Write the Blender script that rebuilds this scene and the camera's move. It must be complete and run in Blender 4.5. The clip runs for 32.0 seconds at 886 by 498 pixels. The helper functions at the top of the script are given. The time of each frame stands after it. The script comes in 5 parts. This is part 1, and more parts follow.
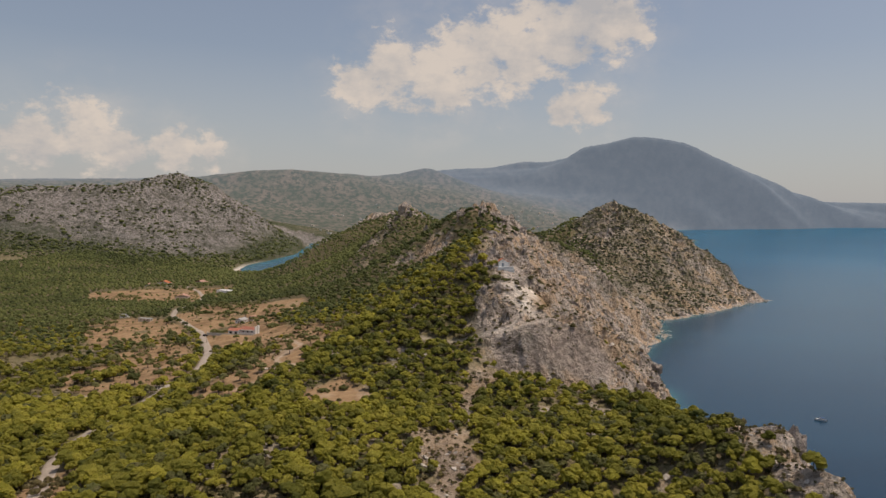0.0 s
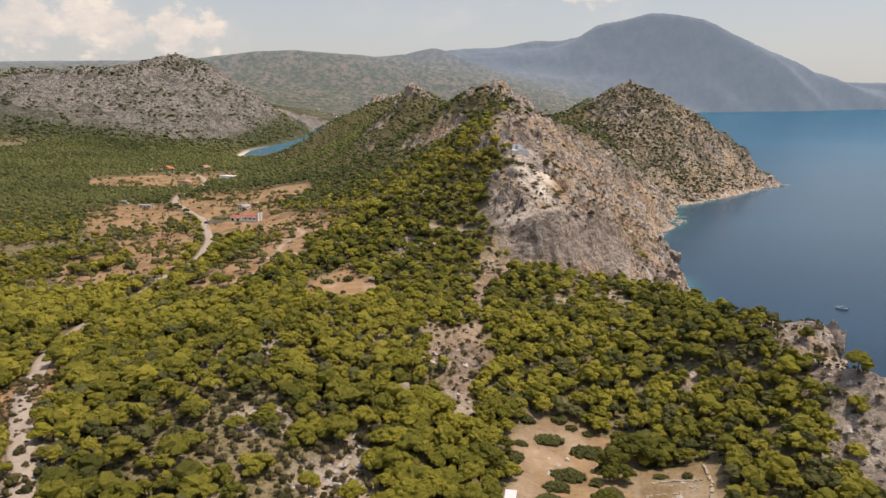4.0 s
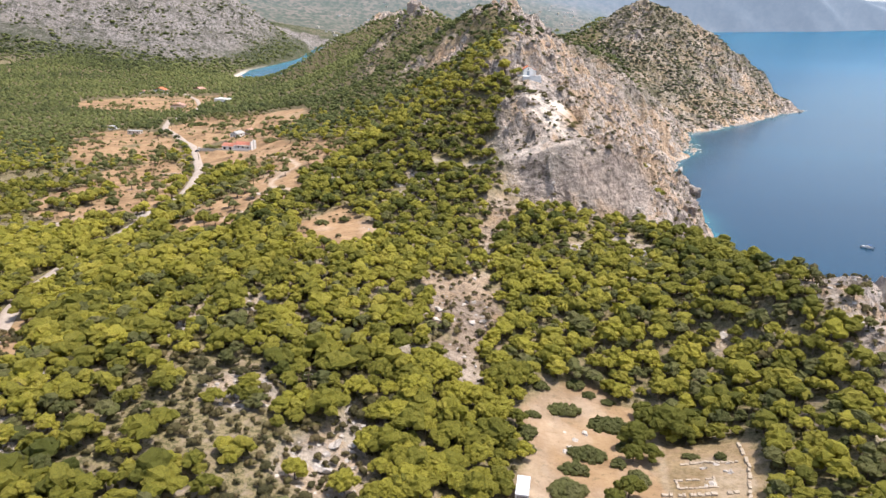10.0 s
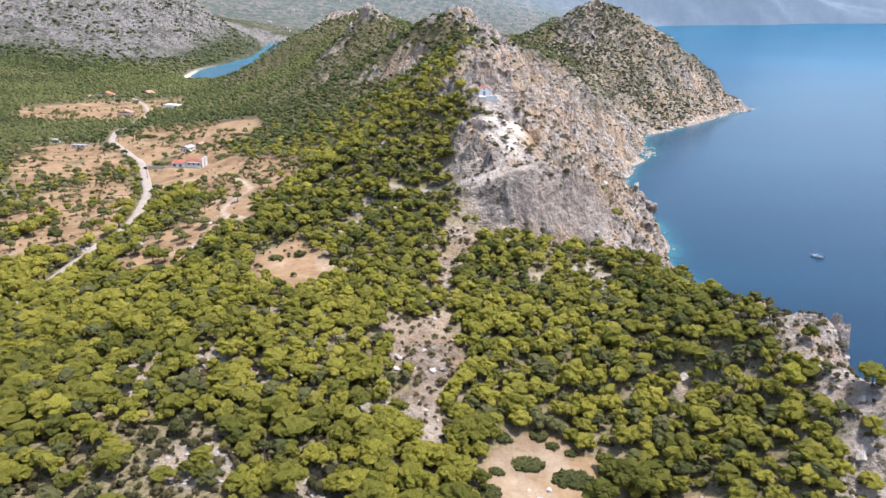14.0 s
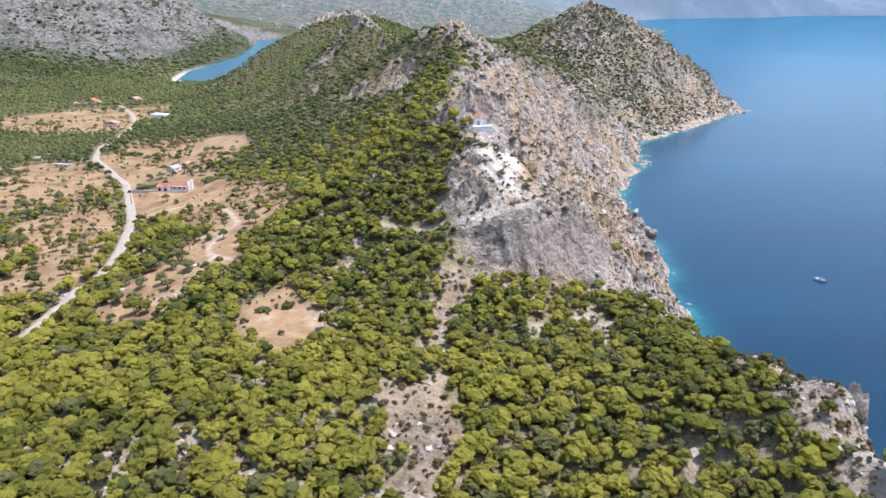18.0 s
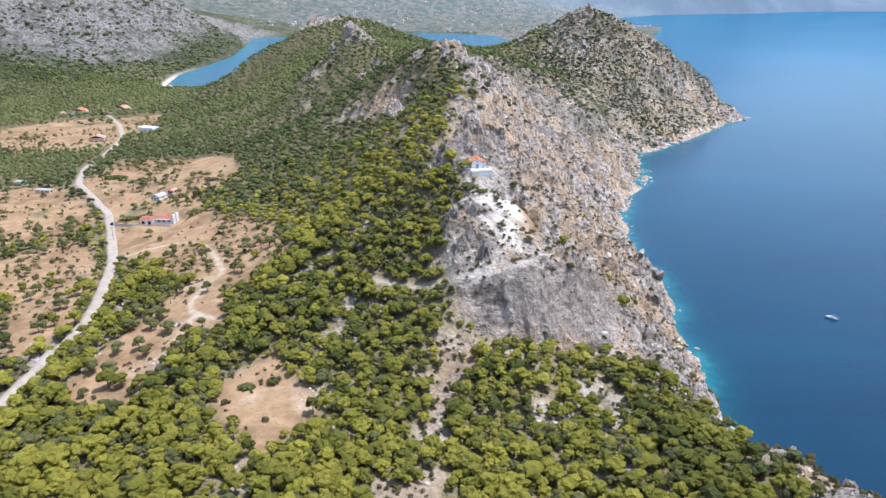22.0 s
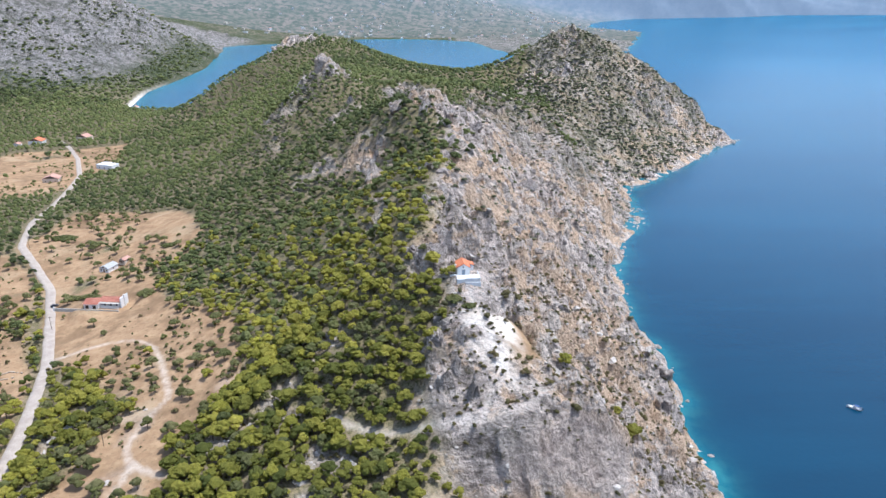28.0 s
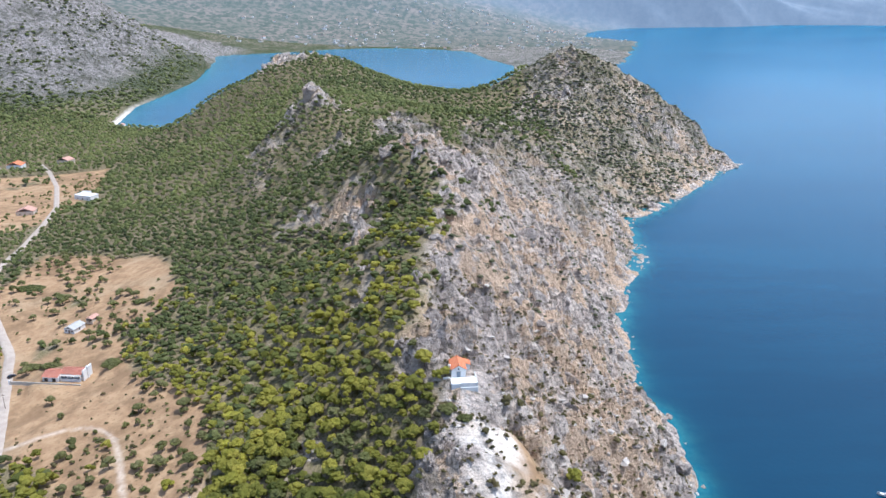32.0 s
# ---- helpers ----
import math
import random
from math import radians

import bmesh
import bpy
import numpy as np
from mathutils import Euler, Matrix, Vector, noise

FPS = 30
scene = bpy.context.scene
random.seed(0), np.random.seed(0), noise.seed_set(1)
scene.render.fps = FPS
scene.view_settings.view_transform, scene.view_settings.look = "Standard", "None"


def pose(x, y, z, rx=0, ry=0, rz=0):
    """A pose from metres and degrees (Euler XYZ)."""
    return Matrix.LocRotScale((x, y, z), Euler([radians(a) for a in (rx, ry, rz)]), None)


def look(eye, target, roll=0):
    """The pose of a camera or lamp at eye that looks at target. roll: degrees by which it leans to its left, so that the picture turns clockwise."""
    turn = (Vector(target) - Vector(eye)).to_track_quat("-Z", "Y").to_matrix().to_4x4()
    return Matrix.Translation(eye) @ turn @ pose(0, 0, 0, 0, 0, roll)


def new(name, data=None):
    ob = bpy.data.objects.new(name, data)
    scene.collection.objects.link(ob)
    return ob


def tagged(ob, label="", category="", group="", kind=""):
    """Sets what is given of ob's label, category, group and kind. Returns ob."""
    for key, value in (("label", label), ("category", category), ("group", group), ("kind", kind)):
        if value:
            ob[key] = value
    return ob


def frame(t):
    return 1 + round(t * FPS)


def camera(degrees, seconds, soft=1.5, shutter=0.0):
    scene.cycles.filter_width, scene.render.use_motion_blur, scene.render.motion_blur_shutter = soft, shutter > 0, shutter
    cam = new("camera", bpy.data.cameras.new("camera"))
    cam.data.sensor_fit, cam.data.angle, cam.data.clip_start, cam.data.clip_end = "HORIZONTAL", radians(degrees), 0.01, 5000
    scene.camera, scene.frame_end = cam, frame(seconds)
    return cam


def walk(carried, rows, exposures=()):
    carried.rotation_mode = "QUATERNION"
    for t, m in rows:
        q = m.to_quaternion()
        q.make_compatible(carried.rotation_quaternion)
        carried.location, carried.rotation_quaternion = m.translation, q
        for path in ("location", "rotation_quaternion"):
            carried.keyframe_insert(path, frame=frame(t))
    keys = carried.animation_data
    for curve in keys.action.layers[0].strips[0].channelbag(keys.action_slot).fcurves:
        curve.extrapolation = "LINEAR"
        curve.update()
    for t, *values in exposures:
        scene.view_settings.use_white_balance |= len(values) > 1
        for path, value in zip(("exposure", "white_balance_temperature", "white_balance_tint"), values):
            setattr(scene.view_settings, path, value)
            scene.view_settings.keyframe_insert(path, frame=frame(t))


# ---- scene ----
import functools

# ---- camera ----
cam = camera(64.0, 32.0)
PATH = [
    (0, (5.51, -67.36, 124.38), (-0.39, 32.36, 119.88), 1.00),
    (0.5, (5.08, -63.97, 123.54), (-1.19, 35.65, 117.55), 1.08),
    (1, (4.79, -60.90, 123.14), (-1.70, 38.56, 115.08), 1.09),
    (1.5, (4.59, -58.08, 123.00), (-1.88, 41.19, 112.82), 1.02),
    (2, (4.40, -55.46, 122.93), (-2.04, 43.57, 110.64), 0.96),
    (2.5, (4.16, -52.95, 122.74), (-2.22, 45.80, 108.38), 0.93),
    (3, (3.87, -50.44, 122.46), (-2.59, 47.99, 106.04), 0.91),
    (3.5, (3.61, -47.90, 122.23), (-3.01, 50.16, 103.77), 0.80),
    (5.5, (2.73, -38.00, 121.62), (-3.87, 58.15, 94.95), 0.91),
    (6, (2.50, -35.77, 121.47), (-3.98, 59.81, 92.79), 0.96),
    (6.5, (2.27, -33.65, 121.39), (-4.09, 61.34, 90.81), 1.01),
    (7, (2.09, -31.67, 121.41), (-4.34, 63.27, 90.67), 0.95),
    (7.5, (1.99, -29.80, 121.47), (-4.40, 65.12, 90.67), 0.96),
    (8, (1.91, -28.01, 121.49), (-4.41, 66.91, 90.67), 0.99),
    (8.5, (1.80, -26.24, 121.53), (-4.48, 68.66, 90.66), 0.97),
    (9, (1.62, -24.51, 121.68), (-4.69, 70.39, 90.77), 1.01),
    (9.5, (1.39, -22.82, 122.08), (-5.15, 72.05, 91.13), 1.04),
    (10, (1.14, -21.28, 122.87), (-5.54, 73.56, 91.86), 1.11),
    (10.5, (0.92, -19.99, 124.12), (-5.62, 74.82, 93.01), 1.11),
    (11, (0.78, -19.00, 125.71), (-5.44, 75.81, 94.53), 1.11),
    (11.5, (0.72, -18.21, 127.44), (-5.32, 76.59, 96.19), 1.13),
    (12, (0.70, -17.41, 129.07), (-5.17, 77.36, 97.72), 1.27),
    (12.5, (0.71, -16.45, 130.56), (-4.76, 78.25, 98.91), 1.23),
    (13, (0.74, -15.32, 132.03), (-2.08, 79.45, 100.24), 1.18),
    (13.5, (0.79, -14.07, 133.64), (-0.48, 80.76, 101.94), 1.11),
    (14, (0.78, -12.69, 135.37), (-0.16, 82.09, 103.49), 0.99),
    (14.5, (0.71, -11.07, 137.09), (0.09, 83.63, 104.99), 0.88),
    (16.5, (0.24, -2.36, 144.01), (0.38, 92.19, 111.44), 0.72),
    (17, (0.09, -0.09, 146.06), (0.07, 94.42, 113.39), 0.66),
    (17.5, (-0.05, 2.17, 148.27), (-0.06, 96.66, 115.52), 0.62),
    (18, (-0.17, 4.53, 150.53), (-0.12, 98.97, 117.68), 0.63),
    (18.5, (-0.27, 7.05, 152.80), (-0.20, 101.46, 119.83), 0.68),
    (19, (-0.30, 9.73, 155.09), (-0.30, 104.11, 122.04), 0.68),
    (19.5, (-0.27, 12.57, 157.42), (-0.25, 106.91, 124.27), 0.67),
    (20, (-0.24, 15.56, 159.77), (-0.25, 109.88, 126.54), 0.59),
    (20.5, (-0.33, 18.76, 162.08), (-0.23, 113.01, 128.66), 0.61),
    (21, (-0.53, 22.19, 164.26), (-0.32, 116.38, 130.68), 0.55),
    (21.5, (-0.80, 25.85, 166.28), (-0.36, 120.03, 132.65), 0.56),
    (22, (-1.06, 29.67, 168.19), (-0.35, 123.82, 134.49), 0.56),
    (22.5, (-1.27, 33.60, 170.15), (-0.34, 127.70, 136.32), 0.54),
    (23, (-1.41, 37.68, 172.31), (-0.27, 131.75, 138.40), 0.46),
    (23.5, (-1.47, 41.96, 174.71), (-0.12, 136.00, 140.73), 0.44),
    (24, (-1.49, 46.44, 177.26), (0.09, 140.46, 143.21), 0.38),
    (24.5, (-1.49, 51.08, 179.84), (0.36, 145.07, 145.75), 0.32),
    (25, (-1.52, 55.76, 182.40), (0.65, 149.74, 148.28), 0.32),
    (25.5, (-1.53, 60.45, 184.90), (0.83, 154.43, 150.80), 0.30),
    (27.5, (-1.17, 79.87, 194.25), (2.13, 173.89, 160.34), 0.34),
    (28, (-1.00, 84.94, 196.46), (2.41, 179.00, 162.67), 0.42),
    (28.5, (-0.79, 90.12, 198.65), (2.70, 184.23, 165.02), 0.45),
    (29, (-0.49, 95.39, 200.85), (3.06, 189.51, 167.27), 0.45),
    (29.5, (-0.17, 100.66, 203.04), (3.42, 194.83, 169.56), 0.50),
    (30, (0.13, 105.87, 205.25), (3.85, 200.07, 171.90), 0.56),
    (30.5, (0.39, 110.94, 207.53), (4.23, 205.15, 174.23), 0.52),
    (31, (0.62, 115.84, 209.94), (4.54, 210.07, 176.69), 0.63),
    (31.5, (0.84, 120.62, 212.54), (4.82, 214.85, 179.30), 0.65),
    (32, (1.10, 125.31, 215.35), (5.19, 219.54, 182.12), 0.67),
]
walk(cam, [(t, look(eye, target, roll)) for t, eye, target, roll in PATH],
     [(0.0, -0.55, 7150, 14), (3.5, -0.2, 7150, 15), (6.0, 0.4, 7100, 15), (9.0, 0.63, 6550, 14), (14.0, 0.62, 5850, 13), (20.0, 0.6, 5550, 11), (32.0, 0.5, 5380, 10)])

# ---- light ----
SUN_TURN, SUN_HIGH = radians(84), radians(70)
sun = new("sun", bpy.data.lights.new("sun", "SUN"))
sun.data.energy, sun.data.angle, sun.data.color = 3.5, radians(0.6), (1.0, 0.94, 0.84)
sun.matrix_world = look((0, 0, 900), (-900 * math.sin(SUN_TURN) / math.tan(SUN_HIGH), -900 * math.cos(SUN_TURN) / math.tan(SUN_HIGH), 0))
world = bpy.data.worlds.new("sky")
scene.world = world
world.use_nodes = True


class Nodes:
    """Short way to write a node tree."""
    def __init__(self, tree, keep=False):
        self.tree = tree
        if not keep:
            tree.nodes.clear()

    def add(self, kind, **values):
        node = self.tree.nodes.new(kind)
        for key, value in values.items():
            if key == "operation":
                node.operation = value
            elif key == "blend_type":
                node.blend_type = value
            elif key == "data_type":
                node.data_type = value
            elif key == "attribute_name":
                node.attribute_name = value
            elif key == "noise_dimensions":
                node.noise_dimensions = value
            elif key == "sky_type":
                node.sky_type = value
        return node

    def put(self, node, socket, value):
        if isinstance(value, bpy.types.NodeSocket):
            self.tree.links.new(value, node.inputs[socket])
        else:
            node.inputs[socket].default_value = value

    def math(self, operation, a, b=0.0, c=0.0):
        node = self.add("ShaderNodeMath", operation=operation)
        self.put(node, 0, a), self.put(node, 1, b), self.put(node, 2, c)
        return node.outputs[0]

    def mix(self, k, a, b):
        node = self.add("ShaderNodeMix", data_type="RGBA")
        self.put(node, 0, k), self.put(node, 6, a), self.put(node, 7, b)
        return node.outputs[2]

    def ramp(self, value, low, high, a=0.0, b=1.0):
        node = self.add("ShaderNodeMapRange")
        for i, v in enumerate((value, low, high, a, b)):
            self.put(node, i, v)
        return node.outputs[0]

    def noise(self, scale, detail=4.0, rough=0.55, where=None):
        node = self.add("ShaderNodeTexNoise")
        self.put(node, "Scale", scale), self.put(node, "Detail", detail), self.put(node, "Roughness", rough)
        if where:
            self.put(node, "Vector", where)
        return node.outputs[0]

    def attribute(self, name):
        return self.add("ShaderNodeAttribute", attribute_name=name).outputs[2]

    def place(self):
        return self.add("ShaderNodeNewGeometry").outputs[0]


def rgb(r, g, b):
    return (r, g, b, 1.0)


def build_sky():
    n = Nodes(world.node_tree)
    sky = n.add("ShaderNodeTexSky", sky_type="NISHITA")
    sky.sun_disc, sky.sun_elevation, sky.sun_rotation = False, SUN_HIGH, SUN_TURN
    sky.air_density, sky.dust_density, sky.ozone_density, sky.altitude = 1.0, 2.2, 1.0, 100
    where = n.add("ShaderNodeTexCoord").outputs["Generated"]
    cloud = None
    for spot, wide in CLOUDS:
        gap = n.add("ShaderNodeVectorMath", operation="DISTANCE")
        n.put(gap, 0, where), n.put(gap, 1, spot)
        near = n.math("SUBTRACT", 1.0, n.math("DIVIDE", gap.outputs["Value"], wide * 1.55))
        cloud = near if cloud is None else n.math("MAXIMUM", cloud, near)
    stretch = n.add("ShaderNodeMapping")
    n.put(stretch, "Vector", where), n.put(stretch, "Scale", (1, 1, 1.5))
    billow = n.noise(26, 7, 0.62, stretch.outputs[0])
    shade = n.noise(11, 5, 0.6, stretch.outputs[0])
    puff = n.ramp(n.math("ADD", cloud, n.math("MULTIPLY", n.math("SUBTRACT", billow, 0.5), 2.4)), 0.14, 0.52)
    veil = n.math("MULTIPLY", n.ramp(cloud, -0.9, 0.6, 0, 0.35), n.ramp(shade, 0.4, 0.65))
    cover = n.math("MAXIMUM", puff, veil)
    tint = n.mix(n.ramp(n.math("ADD", shade, n.math("MULTIPLY", billow, 0.6)), 0.62, 0.95), rgb(4.5, 4.6, 4.8), rgb(6.7, 6.2, 5.7))
    up = n.add("ShaderNodeSeparateXYZ")
    n.put(up, 0, where)
    haze = n.ramp(up.outputs[2], 0.0, 0.22, 0.75, 0.15)
    pale = n.mix(haze, sky.outputs[0], rgb(4.7, 5.0, 5.4))
    back = n.add("ShaderNodeBackground")
    n.put(back, 0, n.mix(n.math("MULTIPLY", cover, 0.9), pale, tint)), n.put(back, 1, 0.14)
    n.tree.links.new(back.outputs[0], n.add("ShaderNodeOutputWorld").inputs[0])


CLOUDS = [((-0.173, 0.969, 0.179), 0.032), ((-0.127, 0.972, 0.199), 0.040), ((-0.073, 0.978, 0.196), 0.046), ((-0.019, 0.976, 0.215), 0.051), ((0.034, 0.972, 0.234), 0.051),
          ((0.086, 0.965, 0.247), 0.051), ((0.137, 0.957, 0.256), 0.048), ((0.172, 0.950, 0.261), 0.033), ((-0.049, 0.984, 0.169), 0.027), ((0.139, 0.978, 0.158), 0.027),
          ((0.105, 0.983, 0.151), 0.018), ((-0.548, 0.832, 0.087), 0.032), ((-0.500, 0.860, 0.099), 0.037), ((-0.468, 0.880, 0.081), 0.026), ((-0.407, 0.910, 0.084), 0.025),
          ((-0.368, 0.926, 0.079), 0.019)]
build_sky()

# ---- materials ----
def surface(name, colour, roughness=0.8, bump=None, height=0.1, metallic=0.0, specular=0.3, build=None):
    """A node material; colour is a tuple or a function of the nodes that gives a socket."""
    m = bpy.data.materials.new(name)
    m.use_nodes = True
    n = Nodes(m.node_tree)
    out, bsdf = n.add("ShaderNodeOutputMaterial"), n.add("ShaderNodeBsdfPrincipled")
    n.tree.links.new(bsdf.outputs[0], out.inputs[0])
    n.put(bsdf, "Base Color", colour(n) if callable(colour) else rgb(*colour))
    n.put(bsdf, "Roughness", roughness(n) if callable(roughness) else roughness)
    n.put(bsdf, "Metallic", metallic), n.put(bsdf, "Specular IOR Level", specular)
    if bump:
        b = n.add("ShaderNodeBump")
        n.put(b, "Height", bump(n)), n.put(b, "Distance", height), n.put(b, "Strength", 1.0)
        n.tree.links.new(b.outputs[0], bsdf.inputs["Normal"])
    return m


def worn(a, b, scale, small=None):
    """Two tones mixed by noise at two sizes."""
    def colour(n):
        k = n.ramp(n.noise(scale, 5, 0.6, n.place()), 0.35, 0.65)
        base = n.mix(k, rgb(*a), rgb(*b))
        k2 = n.ramp(n.noise(small or scale * 9, 3, 0.6, n.place()), 0.3, 0.7)
        dark = n.mix(0.35, base, rgb(0.5 * a[0], 0.5 * a[1], 0.5 * a[2]))
        return n.mix(k2, dark, base)
    return colour


def land_colour(n):
    p = n.place()
    big, mid, fine = n.noise(0.02, 5, 0.6, p), n.noise(0.16, 6, 0.65, p), n.noise(1.1, 5, 0.7, p)
    soil = n.mix(n.ramp(mid, 0.35, 0.65), rgb(0.20, 0.15, 0.095), rgb(0.33, 0.265, 0.185))
    scrub = n.mix(n.ramp(fine, 0.42, 0.58), rgb(0.095, 0.088, 0.04), rgb(0.25, 0.20, 0.11))
    floor = n.mix(n.ramp(n.noise(0.35, 6, 0.7, p), 0.50, 0.62), scrub, soil)
    tilt = n.add("ShaderNodeMapping")
    n.put(tilt, "Vector", p), n.put(tilt, "Rotation", (0.5, 0.35, 0.6)), n.put(tilt, "Scale", (0.05, 0.26, 0.20))
    strata = n.noise(1.0, 7, 0.68, tilt.outputs[0])
    crack = n.noise(0.22, 7, 0.72, p)
    pale = n.mix(n.ramp(big, 0.4, 0.62), rgb(0.74, 0.62, 0.53), rgb(0.80, 0.67, 0.55))
    rock = n.mix(n.ramp(strata, 0.40, 0.56), rgb(0.32, 0.265, 0.225), pale)
    rock = n.mix(n.ramp(crack, 0.36, 0.44, 0.9, 0.0), rock, rgb(0.16, 0.13, 0.11))
    rock = n.mix(n.ramp(n.noise(0.75, 5, 0.65, p), 0.35, 0.43, 0.35, 0.0), rock, rgb(0.24, 0.20, 0.17))
    earth = n.mix(n.ramp(fine, 0.4, 0.6), rgb(0.58, 0.395, 0.25), rgb(0.76, 0.555, 0.375))
    bed = n.math("ADD", n.noise(0.06, 7, 0.7, p), n.math("MULTIPLY", n.math("SUBTRACT", big, 0.5), 0.5))
    rust = n.mix(n.math("MULTIPLY", n.ramp(bed, 0.50, 0.55), 0.85), rock, earth)
    tuft = n.mix(n.math("MULTIPLY", n.ramp(n.noise(0.3, 5, 0.7, p), 0.58, 0.63), 0.8), rust, rgb(0.12, 0.105, 0.06))
    stone = n.mix(n.ramp(n.noise(0.16, 6, 0.68, p), 0.42, 0.56), rgb(0.30, 0.24, 0.205), rgb(0.52, 0.42, 0.35))
    stone = n.mix(n.ramp(n.noise(0.6, 6, 0.7, p), 0.48, 0.58, 0.0, 0.6), stone, rgb(0.66, 0.54, 0.45))
    tuft = n.mix(n.attribute("wall"), tuft, stone)
    brush = n.mix(n.ramp(n.noise(0.10, 7, 0.75, p), 0.43, 0.57), rgb(0.115, 0.12, 0.062), n.mix(n.ramp(n.noise(0.05, 7, 0.7, p), 0.40, 0.58), rgb(0.22, 0.185, 0.14), rgb(0.43, 0.37, 0.32)))
    tuft = n.mix(n.attribute("brush"), tuft, brush)
    straw = n.mix(n.ramp(mid, 0.35, 0.65), rgb(0.30, 0.185, 0.10), rgb(0.43, 0.285, 0.16))
    straw = n.mix(n.ramp(n.noise(0.045, 6, 0.68, p), 0.47, 0.60, 0, 0.75), straw, rgb(0.20, 0.125, 0.068))
    straw = n.mix(n.ramp(n.noise(0.03, 5, 0.65, p), 0.55, 0.68, 0, 0.6), straw, rgb(0.43, 0.32, 0.195))
    straw = n.mix(n.ramp(n.noise(0.6, 5, 0.7, p), 0.57, 0.66, 0, 0.65), straw, rgb(0.13, 0.10, 0.05))
    chalk = n.mix(n.ramp(mid, 0.38, 0.6), rgb(0.66, 0.555, 0.45), rgb(0.84, 0.76, 0.665))
    chalk = n.mix(n.ramp(n.noise(0.5, 6, 0.7, p), 0.4, 0.5, 0.6, 0.0), chalk, rgb(0.33, 0.285, 0.24))
    weathered = n.mix(n.ramp(n.noise(0.02, 9, 0.8, p), 0.41, 0.52), rgb(0.25, 0.225, 0.20), rgb(0.60, 0.525, 0.50))
    speck = n.mix(n.math("MULTIPLY", n.ramp(n.noise(0.11, 6, 0.8, p), 0.48, 0.55), 0.65), weathered, rgb(0.075, 0.088, 0.05))
    plain = n.mix(n.ramp(n.noise(0.01, 7, 0.75, p), 0.46, 0.58), rgb(0.11, 0.125, 0.065), rgb(0.24, 0.21, 0.15))
    plain = n.mix(n.math("MULTIPLY", n.ramp(n.noise(0.09, 5, 0.75, p), 0.44, 0.54), 0.8), plain, rgb(0.075, 0.085, 0.04))
    c = n.mix(n.attribute("rock"), floor, tuft)
    c = n.mix(n.attribute("straw"), c, straw)
    c = n.mix(n.attribute("chalk"), c, chalk)
    return n.mix(n.attribute("distance"), c, n.mix(n.attribute("rock"), plain, speck))


def far_colour(n):
    p = n.place()
    c = n.mix(n.ramp(n.noise(0.035, 6, 0.72, p), 0.44, 0.56), rgb(0.05, 0.064, 0.04), rgb(0.19, 0.155, 0.12))
    c = n.mix(n.ramp(n.noise(0.008, 4, 0.6, p), 0.4, 0.6, 0.0, 0.5), c, rgb(0.07, 0.085, 0.055))
    # the massif's blue-grey has haze mixed into the base colour
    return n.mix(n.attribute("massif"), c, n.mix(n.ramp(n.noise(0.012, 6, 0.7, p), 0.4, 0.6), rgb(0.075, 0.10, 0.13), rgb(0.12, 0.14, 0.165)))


def land_bump(n):
    p = n.place()
    near = n.math("ADD", n.math("MULTIPLY", n.noise(0.28, 7, 0.68, p), n.math("ADD", n.math("MULTIPLY", n.math("MULTIPLY", n.attribute("rock"), n.math("SUBTRACT", 1.0, n.math("MULTIPLY", n.attribute("chalk"), 0.7))), 6.5), 0.3)), n.math("MULTIPLY", n.noise(3.5, 4, 0.6, p), 0.15))
    return n.math("ADD", near, n.math("MULTIPLY", n.noise(0.035, 8, 0.75, p), n.math("MULTIPLY", n.attribute("distance"), 22.0)))


def sea_colour(n):
    p = n.place()
    stripe = n.add("ShaderNodeMapping")
    n.put(stripe, "Vector", p), n.put(stripe, "Scale", (0.25, 1.0, 1.0))
    k = n.ramp(n.noise(0.008, 5, 0.6, stripe.outputs[0]), 0.42, 0.62)
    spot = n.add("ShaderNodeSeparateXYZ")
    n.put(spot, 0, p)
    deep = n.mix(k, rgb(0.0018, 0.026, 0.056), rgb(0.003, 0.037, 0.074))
    # far water painted paler: sky reflection and haze put into the base colour
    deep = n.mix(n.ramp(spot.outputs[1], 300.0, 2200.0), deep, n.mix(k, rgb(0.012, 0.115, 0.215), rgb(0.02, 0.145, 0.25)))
    shallow = n.mix(n.ramp(n.noise(0.12, 4, 0.6, p), 0.4, 0.6), rgb(0.02, 0.21, 0.25), rgb(0.06, 0.30, 0.30))
    return n.mix(n.attribute("shoal"), deep, shallow)


def sea_bump(n):
    p = n.place()
    return n.math("ADD", n.noise(0.35, 3, 0.5, p), n.math("MULTIPLY", n.noise(1.6, 3, 0.5, p), 0.35))


def leaf_colour(dark, light, warm):
    def colour(n):
        base = n.mix(n.attribute("tone"), rgb(*dark), rgb(*light))
        isle = n.add("ShaderNodeNewGeometry").outputs["Random Per Island"]
        base = n.mix(n.math("MULTIPLY", n.math("MULTIPLY", isle, 0.8), n.attribute("tone")), base, rgb(*warm))
        return n.mix(n.ramp(n.noise(2.4, 5, 0.75, n.place()), 0.48, 0.60, 0.0, 0.45), base, rgb(*dark))
    return colour


